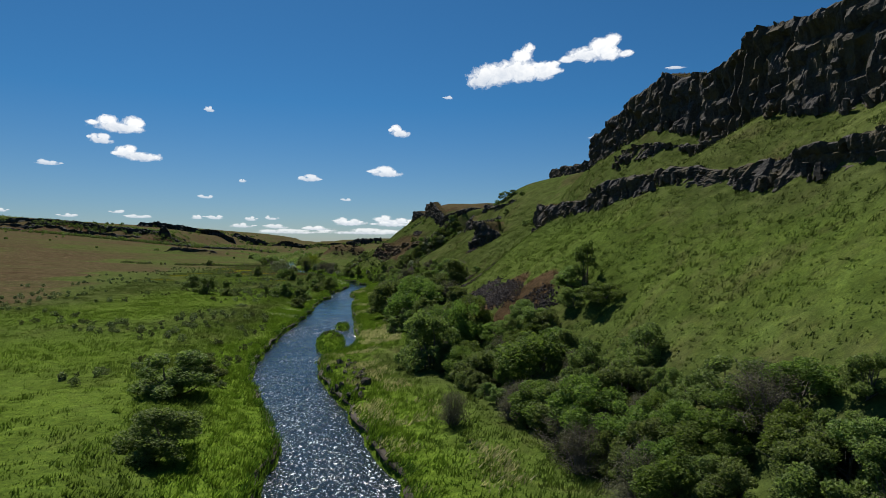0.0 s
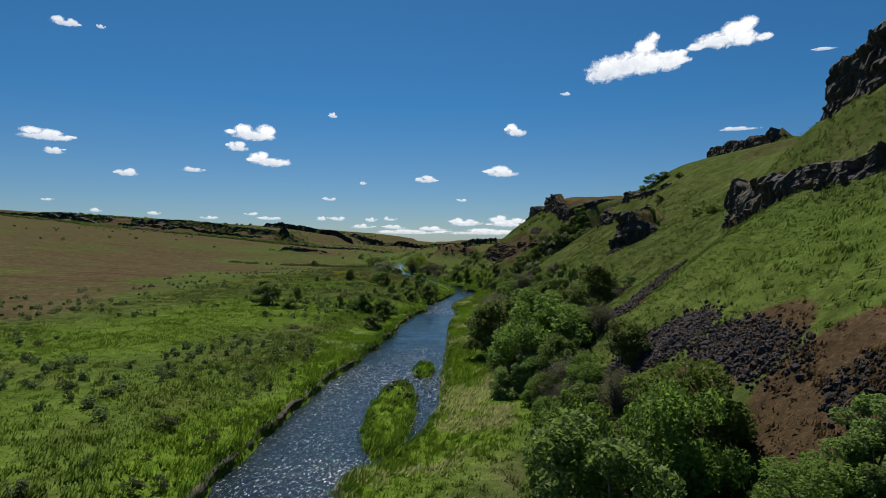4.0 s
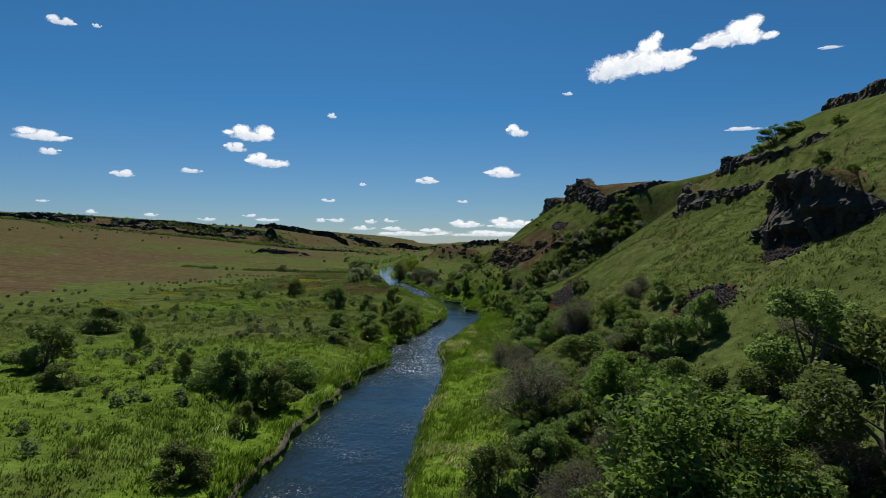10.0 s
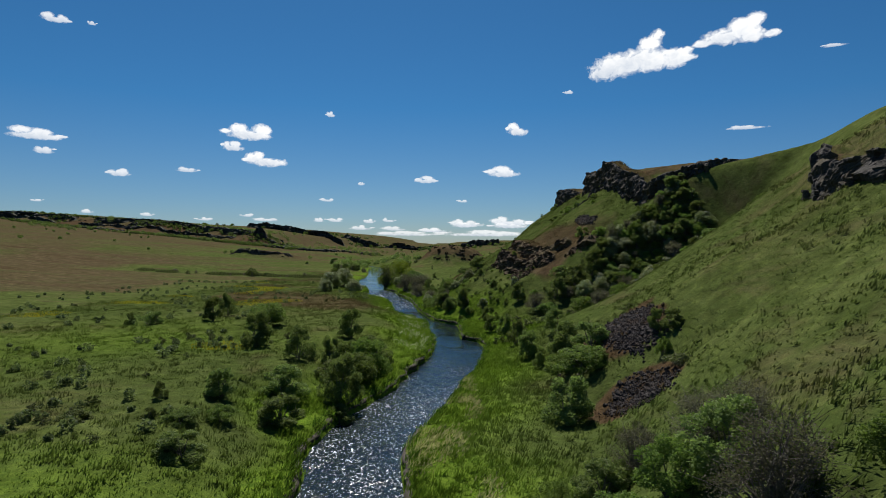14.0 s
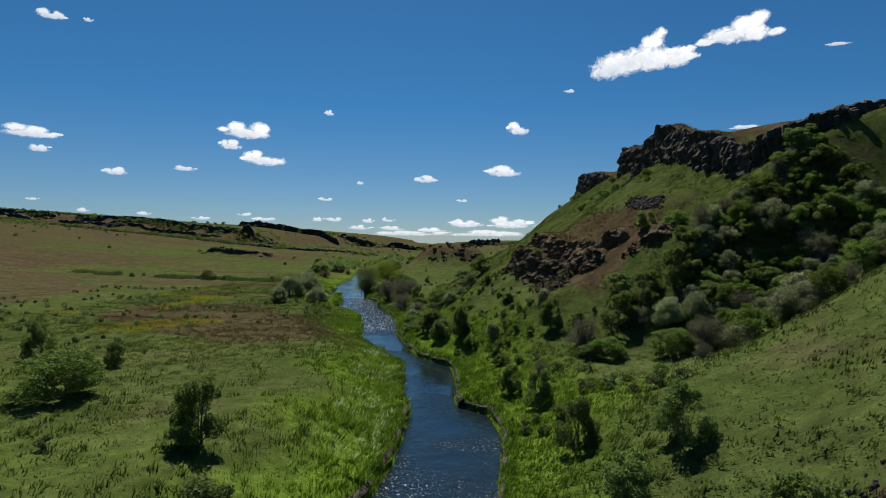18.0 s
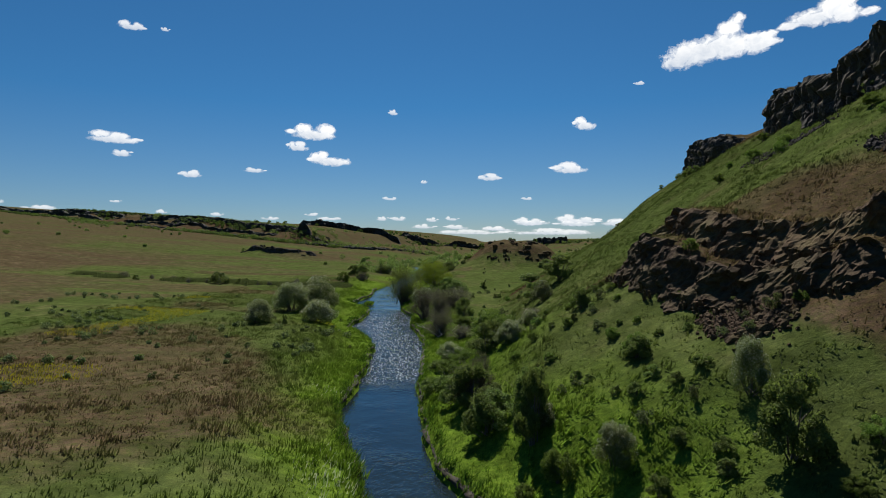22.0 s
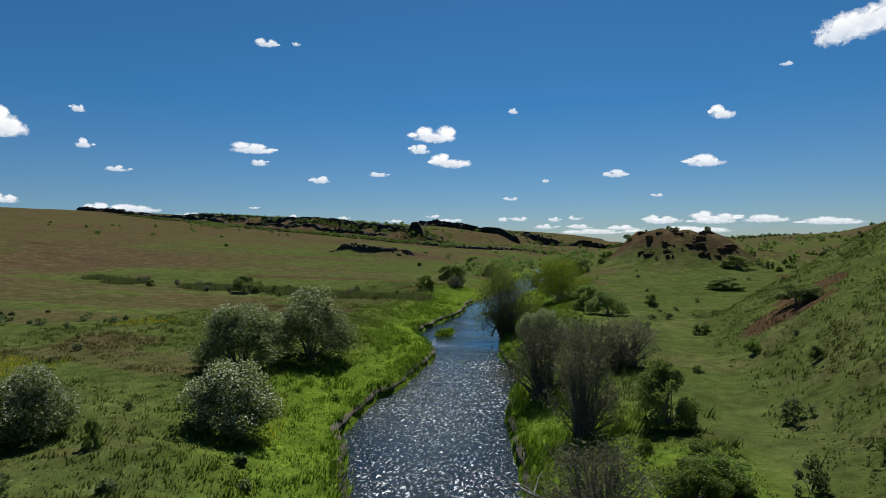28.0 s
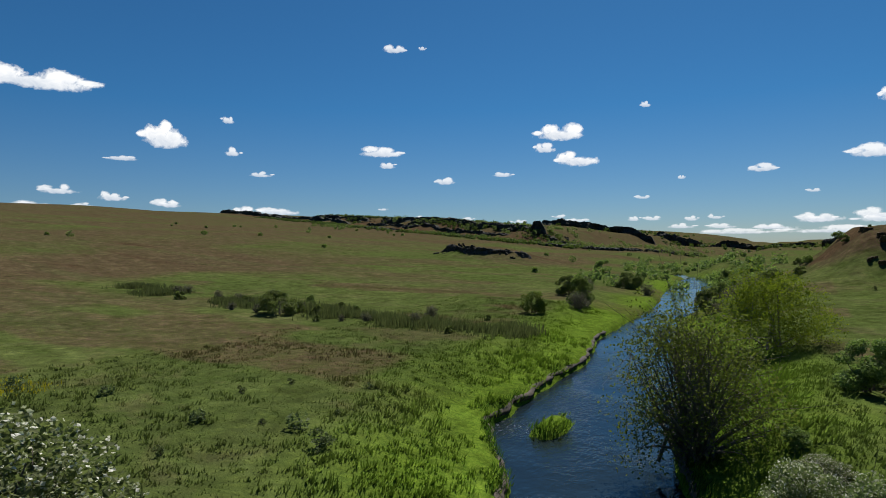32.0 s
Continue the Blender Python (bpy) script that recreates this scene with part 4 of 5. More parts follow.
shrub('dark', -18.2, 290.1, 1.5, 0.8)
shrub('green', 6.2, 264.6, 1.8, 3.0)
shrub('green', 5.9, 259.3, 1.3, 2.3)
shrub('green', 7.3, 269.2, 1.7, 2.5)
shrub('green', 8.7, 255.5, 1.5, 1.9)
shrub('pale', 12.0, 259.7, 1.5, 2.2)
shrub('pale', 5.9, 273.0, 1.7, 2.8)
shrub('green', 6.7, 293.6, 1.4, 2.6)
shrub('bare', 14.5, 282.0, 1.1, 2.7)
shrub('dark', 12.9, 244.8, 2.9, 2.3)
shrub('dark', 11.0, 246.7, 2.1, 3.0)
shrub('bare', 9.0, 252.2, 3.1, 2.3)
shrub('dark', 18.9, 246.2, 1.5, 1.7)
shrub('green', 7.2, 257.4, 1.4, 2.6)
shrub('pale', -23.6, 307.6, 5.0, 6.6)
shrub('pale', -20.9, 313.2, 5.3, 6.6)
shrub('blossom', -15.0, 295.2, 3.5, 4.7)
shrub('dark', -11.9, 285.5, 0.8, 0.6)
shrub('bare', 1.4, 301.0, 5.4, 3.9)
shrub('dark', 5.2, 300.7, 3.1, 2.8)
shrub('willow', -10.4, 339.4, 8.0, 9.6)
shrub('pale', -5.8, 329.3, 3.1, 3.2)
shrub('dark', 8.9, 287.7, 2.0, 2.9)
shrub('pale', 16.1, 290.1, 2.5, 2.7)
shrub('dark', 15.8, 322.4, 1.7, 4.2)
shrub('green', 5.7, 292.0, 1.9, 2.5)
shrub('bare', 6.1, 285.4, 1.8, 3.5)
shrub('dark', -65.2, 365.7, 3.3, 5.1)
shrub('green', -65.0, 369.2, 2.1, 3.0)
shrub('dark', -34.3, 400.5, 5.1, 4.3)
shrub('dark', -58.2, 504.8, 4.2, 6.1)
shrub('yellow', -7.2, 366.0, 6.8, 9.4)
shrub('dark', 0.8, 344.4, 2.8, 4.6)
shrub('dark', 6.2, 353.6, 1.9, 1.3)
shrub('pale', -3.9, 326.7, 3.3, 3.6)
shrub('bare', 0.7, 312.3, 3.9, 5.9)
shrub('dark', 5.7, 354.8, 1.6, 1.4)
shrub('dark', 24.9, 413.2, 2.7, 5.9)
shrub('sage', 8.8, 347.9, 0.5, 0.5)
shrub('dark', -2.1, 349.9, 3.5, 3.9)
shrub('dark', -6.0, 337.9, 1.0, 1.5)
shrub('sage', -25.1, 328.2, 1.0, 1.5)
shrub('pale', -5.3, 333.4, 1.2, 2.5)
shrub('dark', 20.1, 35.4, 2.6, 3.0)
shrub('green', 16.5, 45.6, 4.9, 6.9)
shrub('green', 14.7, 31.5, 4.0, 4.6)
shrub('dark', 18.8, 25.0, 2.6, 4.3)
shrub('green', 20.0, 22.3, 1.9, 3.1)
shrub('dark', 20.7, 19.7, 1.8, 2.1)
shrub('green', 15.8, 23.2, 2.1, 3.5)
shrub('green', 17.5, 19.4, 2.2, 3.3)
shrub('dark', 14.7, 25.4, 2.7, 3.3)
shrub('dark', 9.8, 57.0, 5.8, 6.3)
shrub('dark', 10.6, 98.9, 6.4, 7.3)
shrub('dark', 24.5, 115.2, 5.7, 6.5)
shrub('dark', 18.7, 55.7, 2.7, 3.2)
shrub('green', 14.9, 62.2, 5.3, 5.3)
shrub('green', 10.0, 62.1, 5.5, 4.2)
shrub('green', 13.7, 59.5, 5.8, 4.4)
shrub('dark', 16.5, 75.7, 3.2, 3.7)
shrub('green', 12.8, 87.9, 6.7, 8.3)
shrub('green', 16.3, 55.7, 2.4, 3.4)
shrub('green', 17.2, 51.6, 2.4, 3.2)
shrub('dark', 19.5, 51.3, 2.2, 2.7)
shrub('dark', 22.1, 51.7, 2.0, 2.7)
shrub('dark', 26.2, 123.9, 5.2, 6.3)
shrub('green', 17.5, 116.0, 6.5, 8.3)
shrub('green', 16.0, 94.1, 4.1, 5.6)
shrub('dark', 13.4, 82.2, 3.6, 3.7)
shrub('green', 14.7, 78.1, 2.3, 2.9)
shrub('dark', 9.7, 82.8, 2.3, 3.3)
shrub('bare', 28.6, 127.2, 3.1, 4.0)
shrub('dark', 29.9, 118.3, 1.4, 2.2)
shrub('green', 18.1, 128.8, 4.9, 5.0)
shrub('dark', 25.8, 136.0, 3.4, 2.9)
shrub('dark', 21.6, 122.8, 4.0, 4.2)
shrub('bare', 13.1, 131.7, 4.6, 6.2)
shrub('dark', 9.6, 118.9, 3.1, 2.9)
shrub('bare', 10.7, 112.2, 2.5, 3.4)
shrub('green', 15.4, 112.4, 3.3, 4.2)
shrub('dark', 18.9, 109.9, 2.8, 3.6)
shrub('dark', 20.3, 105.9, 2.8, 2.9)
shrub('dark', 21.3, 103.8, 2.7, 1.9)
shrub('dark', 20.2, 153.9, 2.8, 3.3)
shrub('bare', 19.5, 148.9, 3.8, 4.1)
shrub('green', 19.2, 142.2, 3.1, 5.0)
shrub('dark', 22.7, 139.9, 3.0, 3.9)
shrub('dark', 23.5, 135.9, 3.1, 3.6)
shrub('green', 20.1, 137.1, 2.3, 4.2)
shrub('dark', 15.8, 140.3, 2.3, 3.9)
shrub('bare', 13.0, 152.8, 2.4, 2.5)

# thicket along the foot of the hill
rng = np.random.default_rng(21)


def scatter(kinds, count, x0, x1, y0, y1, h0, h1, gap, keep=None):
    """Shrubs at random in a stretch of land, no two closer than gap times their width."""
    made, tries = 0, 0
    while made < count and tries < count * 30:
        tries += 1
        x, y = rng.uniform(x0, x1), rng.uniform(y0, y1)
        high = rng.uniform(h0, h1)
        wide = high * rng.uniform(0.95, 1.5)
        if keep is not None and not keep(x, y):
            continue
        if left_bank(y) - 0.5 < x < right_bank(y) + 0.6:
            continue
        if any((x - a) ** 2 + (y - b) ** 2 < (gap * (wide + c) / 2) ** 2 for a, b, c in SHRUBS):
            continue
        shrub(kinds[rng.integers(len(kinds))], x, y, high, wide)
        made += 1
    return made


def thick(x, y):
    hi = np.interp(y, (0, 36, 54, 62, 75, 88, 108, 116, 124, 134, 142), (18, 18.5, 20, 21, 20, 18.5, 20.5, 25, 24, 19.5, 18))
    lo = np.interp(y, (0, 30, 60, 100, 125, 140), (13, 12.5, 10.5, 10.5, 11, 14))
    return lo < x < hi and not (x > 14.6 and 54 < y < 86) and not (x > 19.5 and 95 < y < 108) and not (x > 23.5 and 109 < y < 116)


scatter(("dark", "green", "dark", "bare"), 64, 12, 30, 4, 54, 1.6, 3.0, 0.32, thick)
scatter(("dark", "green", "dark", "bare", "green"), 170, 9, 30, 8, 140, 1.5, 3.0, 0.32, thick)
scatter(("dark", "green", "bare", "green"), 24, 13, 28, 98, 160, 1.4, 2.8, 0.4, lambda x, y: x > right_bank(y) + 6.5 and x < np.interp(y, (98, 108, 118, 124, 134, 160), (19, 20.5, 26, 25, 20, 19)))
scatter(("green", "dark", "bare"), 14, 20, 27, 136, 152, 1.2, 2.4, 0.5)
# small growth under and between
scatter(("green", "dark"), 70, 9, 30, 8, 140, 1.0, 1.8, 0.36, thick)
# right bank further on, the gully below the far cliff, the knob's shade
scatter(("green", "dark", "sage"), 46, 16, 27, 206, 256, 0.5, 1.2, 0.9)
def gully_side(x, y):
    return abs(y - 227 - 0.15 * (x - 30)) < 9


scatter(("dark", "green", "bare", "dark", "pale"), 74, 29, 52, 212, 242, 1.2, 3.4, 0.40, gully_side)
scatter(("green", "pale", "green", "dark"), 56, 36, 52, 224, 238, 1.4, 2.8, 0.42)
scatter(("dark", "sage", "green"), 46, 12, 25, 234, 264, 0.35, 0.8, 0.9, lambda x, y: x < 20.5 or y < 240)
scatter(("green",), 10, 38, 50, 262, 300, 0.8, 1.6, 0.8)
scatter(("dark", "green"), 8, 44, 49, 318, 352, 0.9, 1.8, 0.8)
scatter(("dark", "green", "sage"), 22, 2, 14, 250, 330, 0.5, 1.3, 0.9, lambda x, y: x > right_bank(y) + 1)
scatter(("green", "dark"), 10, 36, 60, 120, 180, 0.8, 1.8, 0.8)
# along the creek far down the valley
scatter(("dark", "green", "bare"), 22, -60, 10, 385, 470, 1.8, 4.5, 0.6, lambda x, y: min(abs(x - left_bank(y)), abs(x - right_bank(y))) < 13)


def far_brush(name, label, count, x0, x1, y0, y1, keep, mat, seed, low=1.2, top=3.8, leaf=0.5, many=110):
    """Brush too far off to count: clumps of leaves in one mesh."""
    r = np.random.default_rng(seed)
    cs = []
    while len(cs) < count:
        x, y = r.uniform(x0, x1), r.uniform(y0, y1)
        if keep(x, y):
            h = r.uniform(low, top)
            p = r.normal(size=(many, 3))
            p *= (r.uniform(0.3, 1, many) ** 0.4 / np.linalg.norm(p, axis=1))[:, None]
            p = p * (h * 0.62, h * 0.62, h * 0.52) * (1 + 0.25 * np.sin(5 * p[:, :1] + r.uniform(0, 6)))
            cs.append(p + (x, y, ground_at(x, y) + 0.46 * h))
    v, f = leaf_cards(np.concatenate(cs), leaf, r, fold=False)
    return tagged(new(name, mesh_of(name, v, f, mat)), label, "shrubs", kind="stuff")


far_brush("far_brush", "dark green brush along the creek far down the valley", 90, -110, 10, 440, 640,
          lambda x, y: abs(x - 0.5 * (left_bank(y) + right_bank(y))) < 24, LEAF["dark"], 5)
far_brush("far_brush", "scattered dark shrubs in the far grassland", 90, -420, 160, 430, 1000, lambda x, y: lumps(x, y, 60, 41) > 0.1, LEAF["dark"], 6, 1.0, 3.0)
far_brush("slope_brush", "low dark shrubs on the slope below the rim", 420, -480, -60, 800, 1080, lambda x, y: lumps(x, y, 30, 42) > -0.1, LEAF["dark"], 7, 2.0, 5.0)
# brush below the rim, made denser to darken its slopes like backlit shade
far_brush("rim_brush", "dark brush on the far plateau slopes, thickened to stand in for shade", 2400, -820, -150, 760, 1180, lambda x, y: -95 < y - np.interp(x, (-1150, -800, -500, -330, -207, -150), (1290, 1150, 1000, 920, 850, 850)) < 12 and lumps(x, y, 34, 44) + 0.5 * lumps(x, y, 12, 45) > -0.35, LEAF["juniper"], 9, 1.2, 3.4, 0.9, 36)
far_brush("valley_brush", "dim dark scrub on the farthest slopes", 420, -420, 420, 1180, 2300, lambda x, y: lumps(x, y, 90, 47) > -0.2, LEAF["juniper"], 11, 3.0, 7.0, 2.0, 30)
far_brush("hill_brush", "dark shrubs on the far right hills", 240, 26, 260, 410, 760, lambda x, y: lumps(x, y, 22, 46) > 0.0, LEAF["dark"], 10, 1.0, 3.2, 0.6, 60)
far_brush("meadow_weeds", "dark green low weed clumps dotted over the meadow", 480, -75, -8, 45, 330, lambda x, y: x < left_bank(y) - 3 and lumps(x, y, 14, 40) + 0.5 * lumps(x, y, 5, 43) > 0.0, LEAF["sage"], 8, 0.3, 0.9, 0.15)
scatter(("dark", "green"), 12, -8, 28, 424, 446, 0.8, 1.8, 0.7)
# reeds and brush of the side channel
scatter(("dark", "bare"), 26, -110, -36, 345, 395, 0.8, 1.8, 0.6, lambda x, y: abs(y - (372 - 0.12 * (x + 70))) < 8)
# sagebrush of the meadow
scatter(("sage",), 190, -40, -8, 50, 215, 0.4, 1.0, 0.8, lambda x, y: lumps(x, y, 14, 40) + 0.5 * lumps(x, y, 5, 43) > 0.0)
scatter(("sage",), 50, -60, -6, 215, 340, 0.3, 0.7, 1.2)
shrub("juniper", 54.2, 178.6, 2.6, 4.4)
shrub("dark", 56.5, 178.0, 1.8, 3.0)
scatter(("sage",), 40, 4, 50, 330, 430, 0.5, 1.0, 1.2)


# ---- rock ----
def block_mesh(seed, sides=6, tiers=5):
    """A rough rock column of unit size: broken tiers of an uneven prism, each shifted a little, with a ragged top."""
    r = np.random.default_rng(seed)
    ang = (np.arange(sides) + r.uniform(-0.3, 0.3, sides)) / sides * 2 * np.pi
    rad = r.uniform(0.38, 0.6, sides)
    rings, z = [], 0.0
    for n in range(tiers):
        off, k, turn = r.normal(0, 0.07, 2), r.uniform(0.78, 1.08) * (1 - 0.05 * n), r.normal(0, 0.10)
        z1 = z + r.uniform(0.6, 1.5)
        for q, kk in ((z + 0.03, k * 0.94), (z1 - 0.03, k)):
            rings.append(np.stack([rad * kk * np.cos(ang + turn) + off[0], rad * kk * np.sin(ang + turn) + off[1], q + r.normal(0, 0.05, sides)], -1))
        z = z1
    rings.append(rings[-1] * (0.55, 0.55, 1) + (0, 0, 0.25))
    v = np.concatenate(rings)
    v[:, 2] /= v[:, 2].max()
    m = len(rings)
    i = np.arange(m * sides).reshape(m, sides)
    f = np.stack([i[:-1], np.roll(i[:-1], -1, 1), np.roll(i[1:], -1, 1), i[1:]], -1).reshape(-1, 4)
    top = np.array([[i[-1, 0], i[-1, k], i[-1, k + 1]] for k in range(1, sides - 1)])
    return v, np.concatenate([f[:, [0, 1, 2]], f[:, [0, 2, 3]], top])


BLOCKS = [block_mesh(s, 5 + s % 3) for s in range(12)]


def stone_mesh(seed):
    r = np.random.default_rng(seed)
    bm = bmesh.new()
    bmesh.ops.create_icosphere(bm, subdivisions=1, radius=0.5)
    v = np.array([q.co for q in bm.verts]) * r.uniform(0.7, 1.3, 3) * (1, 1, 0.75)
    v = v + r.normal(0, 0.055, v.shape)
    f = np.array([[q.index for q in p.verts] for p in bm.faces])
    bm.free()
    return v, f


STONES = [stone_mesh(s) for s in range(6)]
ROCKS = {"basalt": BASALT, "rust": RUSTROCK}
BLOCK_MESHES = {(k, n): mesh_of("rock_block", *BLOCKS[k], m) for k in range(len(BLOCKS)) for n, m in ROCKS.items()}


def rock_face(p, foot, top, pitch, column, depth, seed, mat, levels=22, brow=0.35, crumb=0.0):
    """A wall of broken columns along points p (n, 2): each column stands out by its own measure and breaks at its own heights."""
    r = np.random.default_rng(300 + seed)
    seg = np.r_[0, np.cumsum(np.linalg.norm(np.diff(p, axis=0), axis=1))]
    s = np.arange(0, seg[-1], pitch)
    base = np.stack([np.interp(s, seg, p[:, n]) for n in (0, 1)], -1)
    way = np.gradient(base, axis=0)
    way = np.stack([np.convolve(np.r_[np.full(8, w[0]), w, np.full(8, w[-1])], np.ones(17) / 17, "valid") for w in way.T], -1)
    way /= np.linalg.norm(way, axis=1)[:, None]
    front = np.stack([-way[:, 1], way[:, 0]], -1)
    cuts = np.cumsum(r.uniform(0.5, 1.5, int(seg[-1] / column) * 2 + 6) * column)
    col = np.searchsorted(cuts, s)
    n = col.max() + 1
    proud, size, shift = r.normal(0, 0.36, n), r.uniform(0.7, 2.6, n), r.uniform(0, 3, n)
    tiers = r.normal(0, 0.34, (n, 60))
    lo, hi = foot(s) - 0.55 * depth - 0.25, top(s) + 0.25 * r.normal(0, 0.5, n)[col]
    v = np.linspace(0, 1, levels)
    zz = lo[:, None] * (1 - v) + hi[:, None] * v
    tier = np.clip(((zz - lo[:, None]) / (size[col] * column)[:, None] + shift[col][:, None]).astype(int), 0, 59)
    out = (proud[col][:, None] + tiers[col][np.arange(len(s))[:, None], tier]) * column * 0.9
    out = out + 0.7 * column * lumps(s[:, None] + 0 * zz, zz * 1.6, 4 * column, seed) + r.normal(0, 0.05 * column, zz.shape)
    out = out + 0.8 * column * lumps(s[:, None] * 0.25 + 0 * zz, zz, 1.3 * column, seed + 3)
    if crumb:
        at = s[:, None] + 0 * zz
        out = 0.3 * out + crumb * (lumps(at, zz * 1.4, 1.7, seed + 6) + 0.6 * lumps(at, zz * 1.5, 0.75, seed + 7) + 0.4 * lumps(at, zz, 0.35, seed + 8) + r.normal(0, 0.16, zz.shape))
    out = out + depth * (0.55 - 0.75 * v)
    out[:, -1] -= brow * column
    xy = base[:, None] + front[:, None] * out[..., None]
    verts = np.concatenate([xy, zz[..., None]], -1)
    back = np.concatenate([base - front * (depth * 1.2 + 1.0 * column), (hi - 0.6)[:, None]], -1)[:, None]
    verts = np.concatenate([verts, back], 1)
    return mesh_of("rock_face", verts.reshape(-1, 3), grid_faces(len(s), levels + 1)[:, ::-1], mat)


def cliff(label, ledge, kind, seed):
    """A rock ledge: its face of columns, and loose blocks that stand before and on it."""
    r = np.random.default_rng(900 + seed)
    root = new("basalt_ledge")
    root.location = (*ledge.p[0], ledge.foot(0.0))
    tagged(root, label, "rock ledge", "basalt ledges", "structure")
    rust = kind == "rust"
    back = root.matrix_basis.inverted()
    face = child("rock_face", rock_face(ledge.p, ledge.foot, ledge.top, 0.2, 0.62 if not rust else 0.42, 1.0 if not rust else 2.6, seed, ROCKS[kind], crumb=0.45 if rust else 0.0), root)
    face.location = -root.location
    total = ledge.seg[-1]
    for _ in range(int(total * (3.6 if rust else 1.1 if abs(ledge.high) > 4 else 0.6))):
        s = r.uniform(0, total)
        k = int(np.searchsorted(ledge.seg, s, "right").clip(1, len(ledge.p) - 1))
        d = ledge.p[k] - ledge.p[k - 1]
        d = d / np.linalg.norm(d)
        off = r.uniform(0.2, 1.3) if r.random() < 0.65 else r.uniform(-1.2, -0.1)
        x, y = [float(np.interp(s, ledge.seg, ledge.p[:, n])) for n in (0, 1)] + np.array([-d[1], d[0]]) * off
        ob = new("rock_block", BLOCK_MESHES[int(r.integers(len(BLOCKS))), kind])
        ob.parent = root
        z = ledge.foot(s) if off > 0 else max(ground_at(x, y), ledge.top(s) - 0.4)
        ob.location = Vector((x, y, min(z, ground_at(x, y) + 0.3) - 0.35)) - root.location
        w = r.uniform(0.35, 1.0) * (1.0 if not rust else 0.42)
        ob.rotation_euler = (r.normal(0, 0.22), r.normal(0, 0.22), r.uniform(0, 6.28))
        ob.scale = (w * 1.1, w, min(ledge.high * 0.7 if ledge.high > 0 else 2.0, w * r.uniform(0.9, 2.2)) + 0.3 if off > 0 else 0.9 * w)
    return root


for (label, _, _, kind, seed), ledge in zip(LEDGES, LEDGE_LINES):
    cliff(label, ledge, kind, seed)


def far_rim(label, xs, ys, high, seed, column=7.0, name="far_cliff", dome=False):
    """A long broken cliff on the skyline, made of uneven faces with their tops running back."""
    p = np.stack([xs, ys], -1).astype(float)[::-1]
    seg = np.r_[0, np.cumsum(np.linalg.norm(np.diff(p, axis=0), axis=1))]
    fine = np.arange(0, seg[-1] + 3, 3.0)
    pts = np.stack([np.interp(fine, seg, p[:, n]) for n in (0, 1)], -1)
    pts += 0.8 * column * np.stack([lumps(fine, 0 * fine, 5 * column, seed), lumps(fine, 0 * fine, 6 * column, seed + 1)], -1)
    low = land(pts[:, 0], pts[:, 1]) - 2.0
    arc = np.r_[0, np.cumsum(np.linalg.norm(np.diff(pts, axis=0), axis=1))]

    def foot(s):
        return np.interp(s, arc, low)

    def top(s):
        near = np.clip(np.minimum(s, arc[-1] - s) / ((0.5 if dome else 0.06) * arc[-1]), 0, 1)
        return foot(s) + 2.0 + high * (1 - (1 - near) ** 2.5) * (0.85 + 0.22 * lumps(s, 0 * s, 4 * column, seed + 2) + 0.12 * lumps(s, 0 * s, column, seed + 5))

    root = new(name, rock_face(pts, foot, top, 1.6, column, 1.6, seed, FARROCK, 12, 0.02))
    return tagged(root, label, "cliff", "far cliffs", "structure")


far_rim("long dark basalt rim of the far plateau", (-1120, -960, -800, -650, -520), (1275, 1205, 1140, 1065, 1000), 4.5, 20, 3)
far_rim("lower broken tier of the long basalt rim", (-1120, -960, -800, -650, -530), (1250, 1178, 1112, 1038, 976), 8, 31, 3)
far_rim("dark broken basalt rim of the far plateau", (-490, -400, -330, -260, -215), (986, 945, 912, 872, 846), 4.5, 21, 2.4)
far_rim("lower broken tier of the far basalt rim", (-500, -420, -340, -280, -226), (966, 926, 890, 856, 828), 7.5, 32, 2.4)
far_rim("lone rock pinnacle on the plateau rim", (-214, -206, -198), (842, 841, 842), 14, 22, 2.0, "rock_pinnacle", True)
far_rim("dark low ridge behind the rock pinnacle", (-360, -300, -240, -175), (1255, 1250, 1246, 1250), 11, 27, 4)
far_rim("dark rounded rock mesa closing the valley", (-226, -205, -175, -145, -124), (1505, 1500, 1496, 1500, 1506), 17, 23, 4, dome=True)
far_rim("low dark rock mesa closing the valley", (-136, -95, -45), (1600, 1594, 1600), 14, 28, 4, dome=True)
far_rim("blue-grey mesa far down the valley", (-70, -20, 50), (1700, 1695, 1700), 9, 24, 5)
far_rim("flat-topped dark mesa beyond the valley mouth", (46, 90, 138), (1502, 1496, 1500), 15, 25, 5)
far_rim("dark rim of the plateau beyond the valley", (180, 260, 360, 480), (880, 900, 930, 970), 3, 26, 3)


